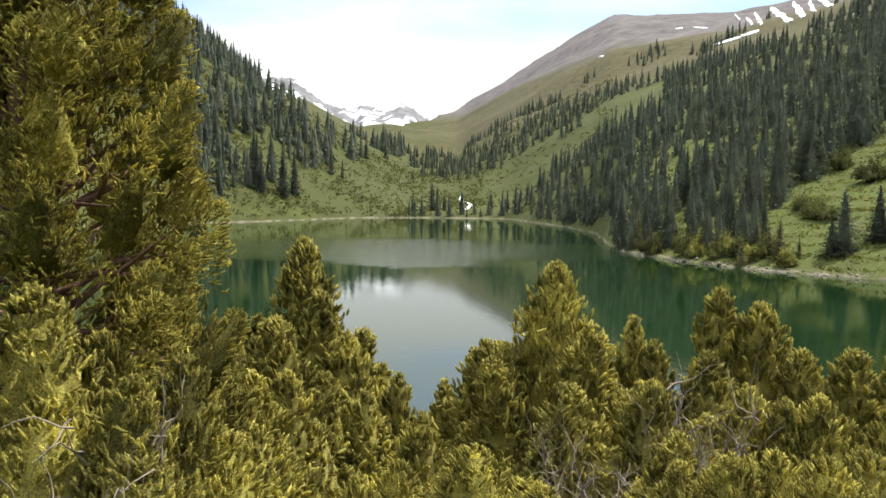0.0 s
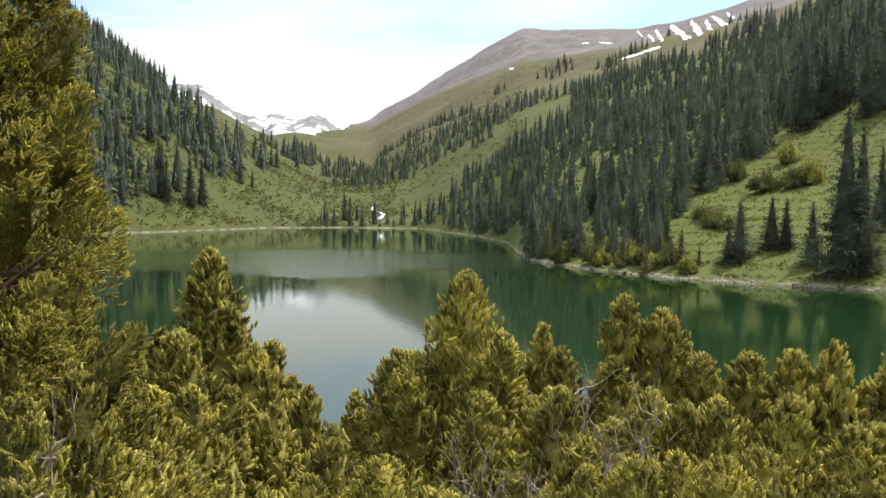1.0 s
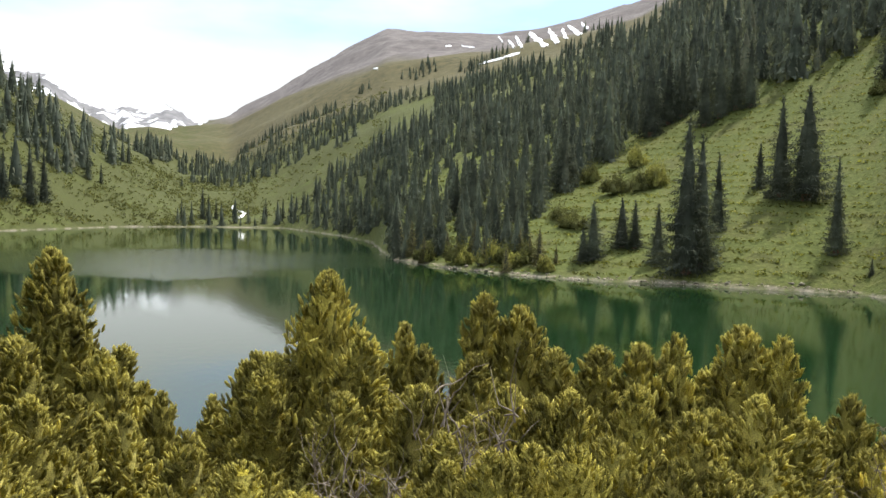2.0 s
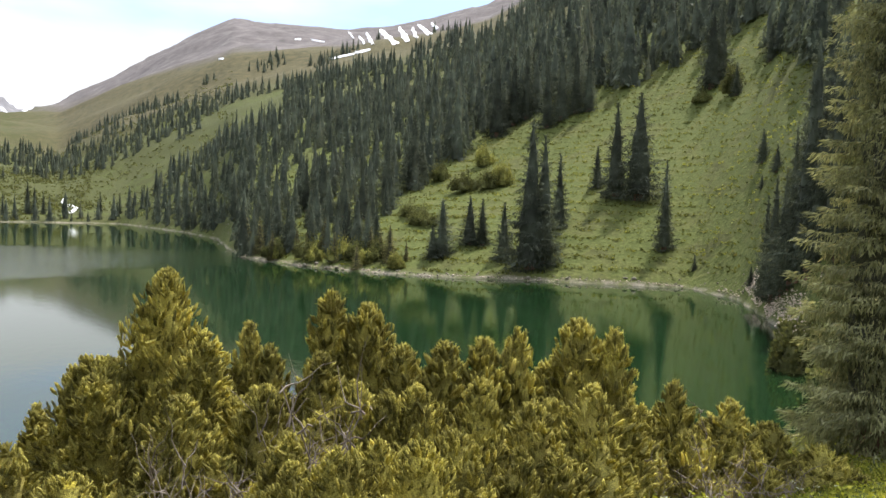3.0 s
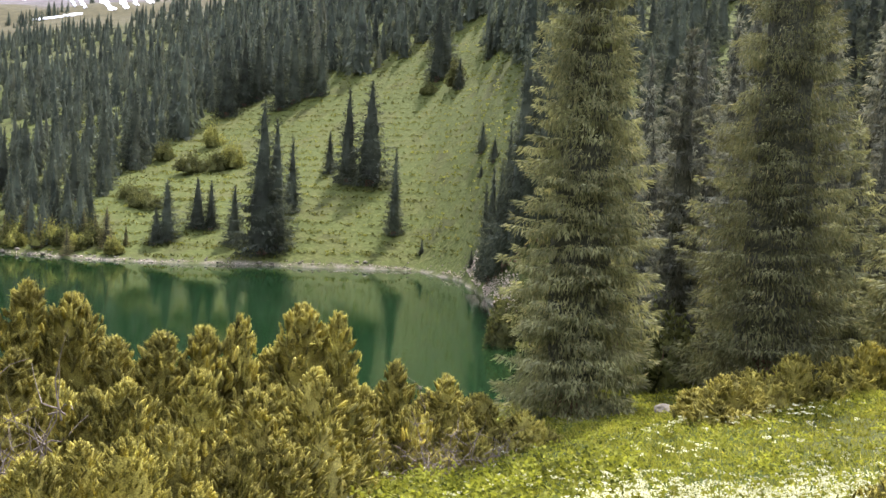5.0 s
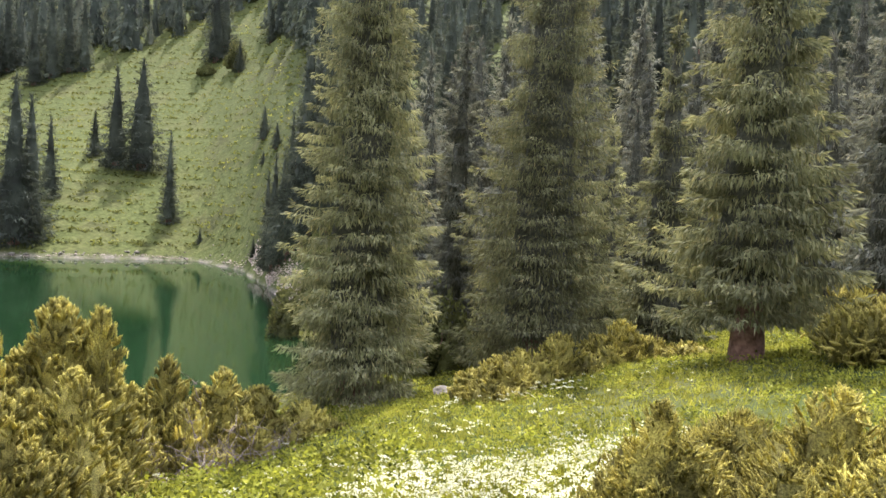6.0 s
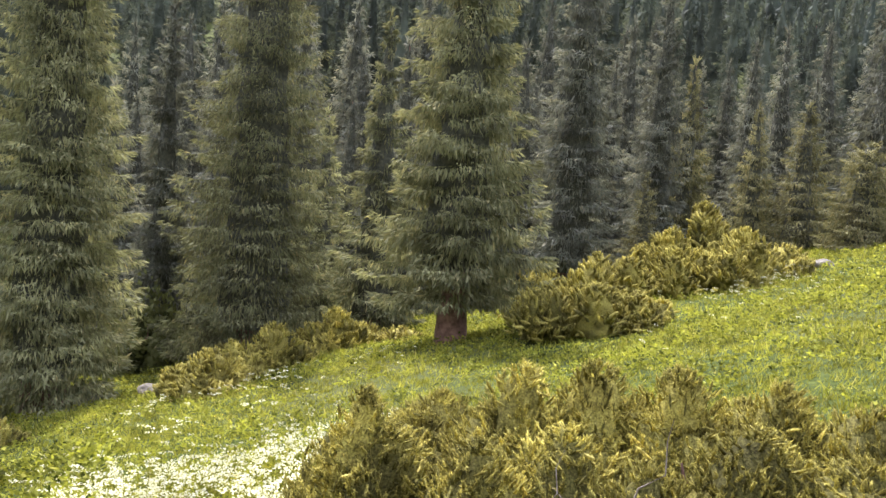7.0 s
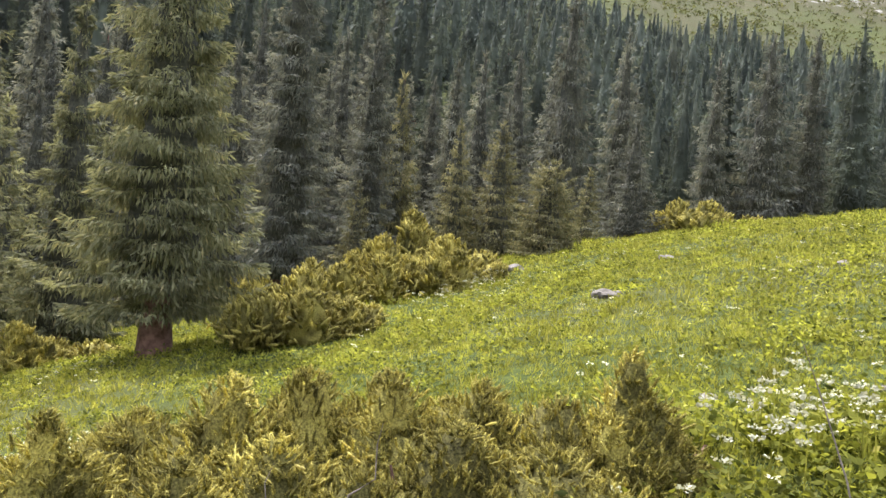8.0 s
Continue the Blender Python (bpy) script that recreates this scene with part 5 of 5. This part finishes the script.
g = np.random.default_rng(34)
white = (bloom(g, 5200, (39, 82), (3.8, 9.5), 0.12, 1.0) + bloom(g, 700, (40, 82), (7.0, 13), 0.35, 2.0) + bloom(g, 420, (62, 82), (12.5, 16), 0.3, 3.0) + bloom(g, 450, (117, 136), (3.6, 8.0), 0.9, 4.0)
         + bloom(g, 420, (84, 117), (3.7, 4.6), 0.2, 5.0) + bloom(g, 500, (98, 108), (17, 23), 0.1, 6.0) + bloom(g, 500, (95, 138), (7, 26), 0.5, 7.0) + bloom(g, 260, (-10, 8), (5.6, 8.2), 0.2, 8.0) + bloom(g, 200, (30, 52), (9.5, 13), 0.3, 9.0))
flower_patch(white, g, 0.031, 12, PETAL, "white_flowers", "drifts of small white umbel flowers in the meadow", 0.22)
umbels = bloom(g, 46, (-13, -7), (5.6, 6.8), -0.4, 13.0) + bloom(g, 150, (120, 134), (4.0, 6.3), 0.75, 14.0) + bloom(g, 60, (64, 74), (11.5, 14.5), 0.4, 15.0) + bloom(g, 110, (99, 108), (18, 22.5), 0.2, 16.0)
flower_patch(umbels, g, 0.038, 22, PETAL, "white_umbels", "tall white umbel flowers in leafy clumps", 0.34)
flower_patch(bloom(g, 600, (44, 136), (4.5, 18), 0.4, 11.0), g, 0.02, 6, PETAL_YELLOW, "yellow_flowers", "small yellow flowers scattered in the grass", 0.14)


# ---- stones, stream, snow ----
def stone_mesh(seed, size=(1, 1, 0.6), cuts=2):
    rng = np.random.default_rng(seed)
    bm = bmesh.new()
    bmesh.ops.create_icosphere(bm, subdivisions=cuts, radius=0.5)
    for v in bm.verts:
        k = 1 + 0.28 * noise.noise(v.co * 2.2 + Vector((seed, 0, 0))) + 0.12 * noise.noise(v.co * 6 + Vector((0, seed, 0)))
        v.co = Vector((v.co.x * size[0], v.co.y * size[1], v.co.z * size[2])) * k
    me = bpy.data.meshes.new("stone")
    bm.to_mesh(me)
    bm.free()
    me.materials.append(ROCK)
    return me


STONES = [stone_mesh(s, (1, rng.uniform(0.6, 0.9), rng.uniform(0.45, 0.65)), 3) for s in range(4)]
for i, (deg, dist, s) in enumerate(((115.0, 13.5, 0.4), (115.5, 13.3, 0.3), (115.9, 13.6, 0.22), (119.0, 19.5, 0.4), (108.7, 23.5, 0.6), (129.7, 14, 0.25), (132.4, 6.4, 0.2), (122.3, 6.6, 0.16), (63.6, 19.2, 0.6), (60.2, 20.3, 0.4))):
    p = bearing(deg, dist)
    tagged(new("rock", STONES[i % 4]), "pale grey lichened rock half sunk in grass", "rock", "rocks in the meadow").matrix_basis = pose(p.x, p.y, height_at(p.x, p.y) + 0.03 * s, 0, 0, 77 * i) @ Matrix.Diagonal((s, s, s, 1))


def shore_stones():
    rng = np.random.default_rng(35)
    base = [np.array([v.co for v in stone_mesh(50 + k, (1, 0.8, 0.6), 1).vertices]) for k in range(3)]
    tri = np.array([list(p.vertices) for p in STONE_TRIS.polygons])
    V, F, at = [], [], 0
    edge = LAKE[4:24]
    for (ax, ay), (bx, by) in zip(edge[:-1], edge[1:]):
        length = math.hypot(bx - ax, by - ay)
        for _ in range(int(length * (3.2 if by < 125 else 1.0))):
            t = rng.random()
            off = rng.normal(0.4, 0.7)
            x, y = ax + t * (bx - ax) + off * (by - ay) / length, ay + t * (by - ay) - off * (bx - ax) / length
            s = rng.uniform(0.1, 0.36) * (1.0 if rng.random() < 0.93 else 2.2)
            v = base[rng.integers(3)] * s
            a = rng.uniform(0, 6.28)
            z = max(height_at(x, y), -0.1)
            V.append(np.stack([v[:, 0] * math.cos(a) - v[:, 1] * math.sin(a) + x, v[:, 0] * math.sin(a) + v[:, 1] * math.cos(a) + y, v[:, 2] + z + 0.1 * s], -1))
            F.append(tri + at)
            at += len(v)
    tagged(new("shore_stones", fast_mesh("shore_stones", np.concatenate(V), np.concatenate(F), ROCK)), "pale stones and pebbles lining the lake shore", "stones", kind="stuff")


def gravel_beach():
    """Pale washed stones along the near corner of the lake."""
    rng = np.random.default_rng(37)
    base = [np.array([v.co for v in stone_mesh(60 + k, (1, 0.8, 0.6), 1).vertices]) for k in range(3)]
    tri = np.array([list(p.vertices) for p in STONE_TRIS.polygons])
    V, F, at = [], [], 0
    for (ax, ay), (bx, by), per, wide in ((LAKE[8], LAKE[9], 120, 1.2), (LAKE[9], LAKE[10], 110, 1.1), (LAKE[10], LAKE[11], 9, 0.5), (LAKE[11], LAKE[12], 12, 0.5), (LAKE[12], LAKE[13], 8, 0.5), (LAKE[13], LAKE[14], 7, 0.5), (LAKE[14], LAKE[15], 6, 0.5), (LAKE[15], LAKE[16], 8, 0.7), (LAKE[16], LAKE[17], 9, 0.9)):
        length = math.hypot(bx - ax, by - ay)
        for _ in range(int(length * per)):
            t, off = rng.random(), wide * (rng.beta(1.3, 2.0) - 0.08)
            x, y = ax + t * (bx - ax) + off * (by - ay) / length, ay + t * (by - ay) - off * (bx - ax) / length
            s = rng.uniform(0.06, 0.17) * (1.0 if rng.random() < 0.95 else 2.2)
            v = base[rng.integers(3)] * s
            a = rng.uniform(0, 6.28)
            V.append(np.stack([v[:, 0] * math.cos(a) - v[:, 1] * math.sin(a) + x, v[:, 0] * math.sin(a) + v[:, 1] * math.cos(a) + y, v[:, 2] + max(height_at(x, y), -0.05) + 0.1 * s], -1))
            F.append(tri + at)
            at += len(v)
    tagged(new("gravel_beach", fast_mesh("gravel_beach", np.concatenate(V), np.concatenate(F), PALE_STONE)), "band of pale washed stones at the lake corner", "stones", kind="stuff")


STONE_TRIS = stone_mesh(50, (1, 0.8, 0.6), 1)
shore_stones()
gravel_beach()


def draped(name, deg, near, far, width, bend, mat, label, category, lift=0.5, ragged=0.3):
    """A strip lying on the slope, running away from the viewer."""
    rng = np.random.default_rng(int(deg * 100) % 9973)
    rows = 22
    r = np.linspace(near, far, rows)
    side = bend * np.sin(np.linspace(0, 5.5, rows)) + rng.normal(0, 0.08, rows) * width
    half = 0.5 * width * np.sin(np.linspace(0.15, 3.0, rows)) ** 0.5 * (1 + ragged * rng.normal(0, 1, rows))
    a = math.radians(deg)
    v = []
    for k in range(rows):
        for q in (-1, -0.4, 0.4, 1):
            s = side[k] + q * half[k]
            x, y = r[k] * math.sin(a) + s * math.cos(a), r[k] * math.cos(a) - s * math.sin(a)
            v.append((x, y, height_at(x, y) + lift * (1 if abs(q) < 1 else 0.05)))
    f = [(i * 4 + j, i * 4 + j + 1, i * 4 + j + 5, i * 4 + j + 4) for i in range(rows - 1) for j in range(3)]
    return tagged(new(name, fast_mesh(name, np.array(v), np.array(f), mat)), label, category)


tagged(draped("stream", 1.6, 318, 366, 2.0, 2.4, FOAM, "white mountain stream tumbling down to the lake", "stream", 0.8), kind="structure")


def slope_at(deg, e):
    """Distance at which the ground at a bearing rises to e degrees."""
    r = np.arange(250, 1640, 1.5)
    a = math.radians(deg)
    z = land(r * math.sin(a), r * math.cos(a))
    k = np.nonzero(np.degrees(np.arctan2(z - 8, r)) >= e)[0]
    return float(r[k[0]]) if len(k) else 1500.0


def snow_patch(d0, e0, d1, e1, width):
    """Old snow lying between two places on the scree, given by bearing and rise."""
    rng = np.random.default_rng(int(d0 * 100))
    rows, v = 16, []
    for k in range(rows):
        q = k / (rows - 1)
        deg = d0 + (d1 - d0) * q + 0.04 * rng.normal()
        r = slope_at(deg, e0 + (e1 - e0) * q)
        half = 0.16 * width * (0.25 + 0.75 * math.sin(0.3 + 2.5 * q)) * rng.uniform(0.5, 1.4)
        flat = abs(d1 - d0) > 2 * abs(e1 - e0)
        for s in (-1, -0.4, 0.4, 1):
            a = math.radians(deg)
            x, y = (r * math.sin(a), r * math.cos(a))
            x, y = (x + s * half * math.sin(a) * 3, y + s * half * math.cos(a) * 3) if flat else (x + s * half * math.cos(a), y - s * half * math.sin(a))
            v.append((x, y, height_at(x, y) + (1.2 if abs(s) < 1 else 0.2)))
    f = [(i * 4 + j, i * 4 + j + 1, i * 4 + j + 5, i * 4 + j + 4) for i in range(rows - 1) for j in range(3)]
    tagged(new("snow_patch", fast_mesh("snow_patch", np.array(v), np.array(f), SNOW)), "patch of old snow on the scree", "snow")


for row in ((18.7, 10.35, 20.3, 10.78, 8), (20.5, 10.85, 21.5, 11.12, 6), (16.1, 11.55, 16.6, 11.6, 5), (17.3, 11.6, 18.2, 11.5, 5), (11.0, 9.85, 11.3, 9.9, 5), (19.95, 12.3, 20.3, 11.85, 4),
            (20.7, 12.0, 21.1, 11.5, 7), (21.2, 12.3, 21.7, 11.5, 9), (22.2, 12.55, 23.4, 11.55, 19), (23.55, 12.75, 24.2, 11.75, 15), (24.5, 12.75, 24.8, 12.05, 9), (24.95, 12.95, 25.8, 12.3, 15), (25.8, 13.15, 26.3, 12.7, 9)):
    snow_patch(*row)


# ---- dry stalks ----
def dry_stalk(deg, dist, height, lean):
    v, f = tube([(0, 0, 0), (lean * 0.3, 0, height * 0.4), (lean * 0.7, 0.01, height * 0.75), (lean, 0, height)], [0.005, 0.004, 0.003, 0.0015], 5)
    ob = new("dry_stalk", fast_mesh("dry_stalk", v, f, DEADWOOD, True))
    p = bearing(deg, dist)
    ob.matrix_basis = pose(p.x, p.y, height_at(p.x, p.y) - 0.02, 0, 0, -deg)
    return tagged(ob, "single pale dry grass stalk", "stalk", "dry stalks")


dry_stalk(-2.1, 5.4, 0.75, 0.12)
dry_stalk(131.0, 3.9, 0.85, -0.28)
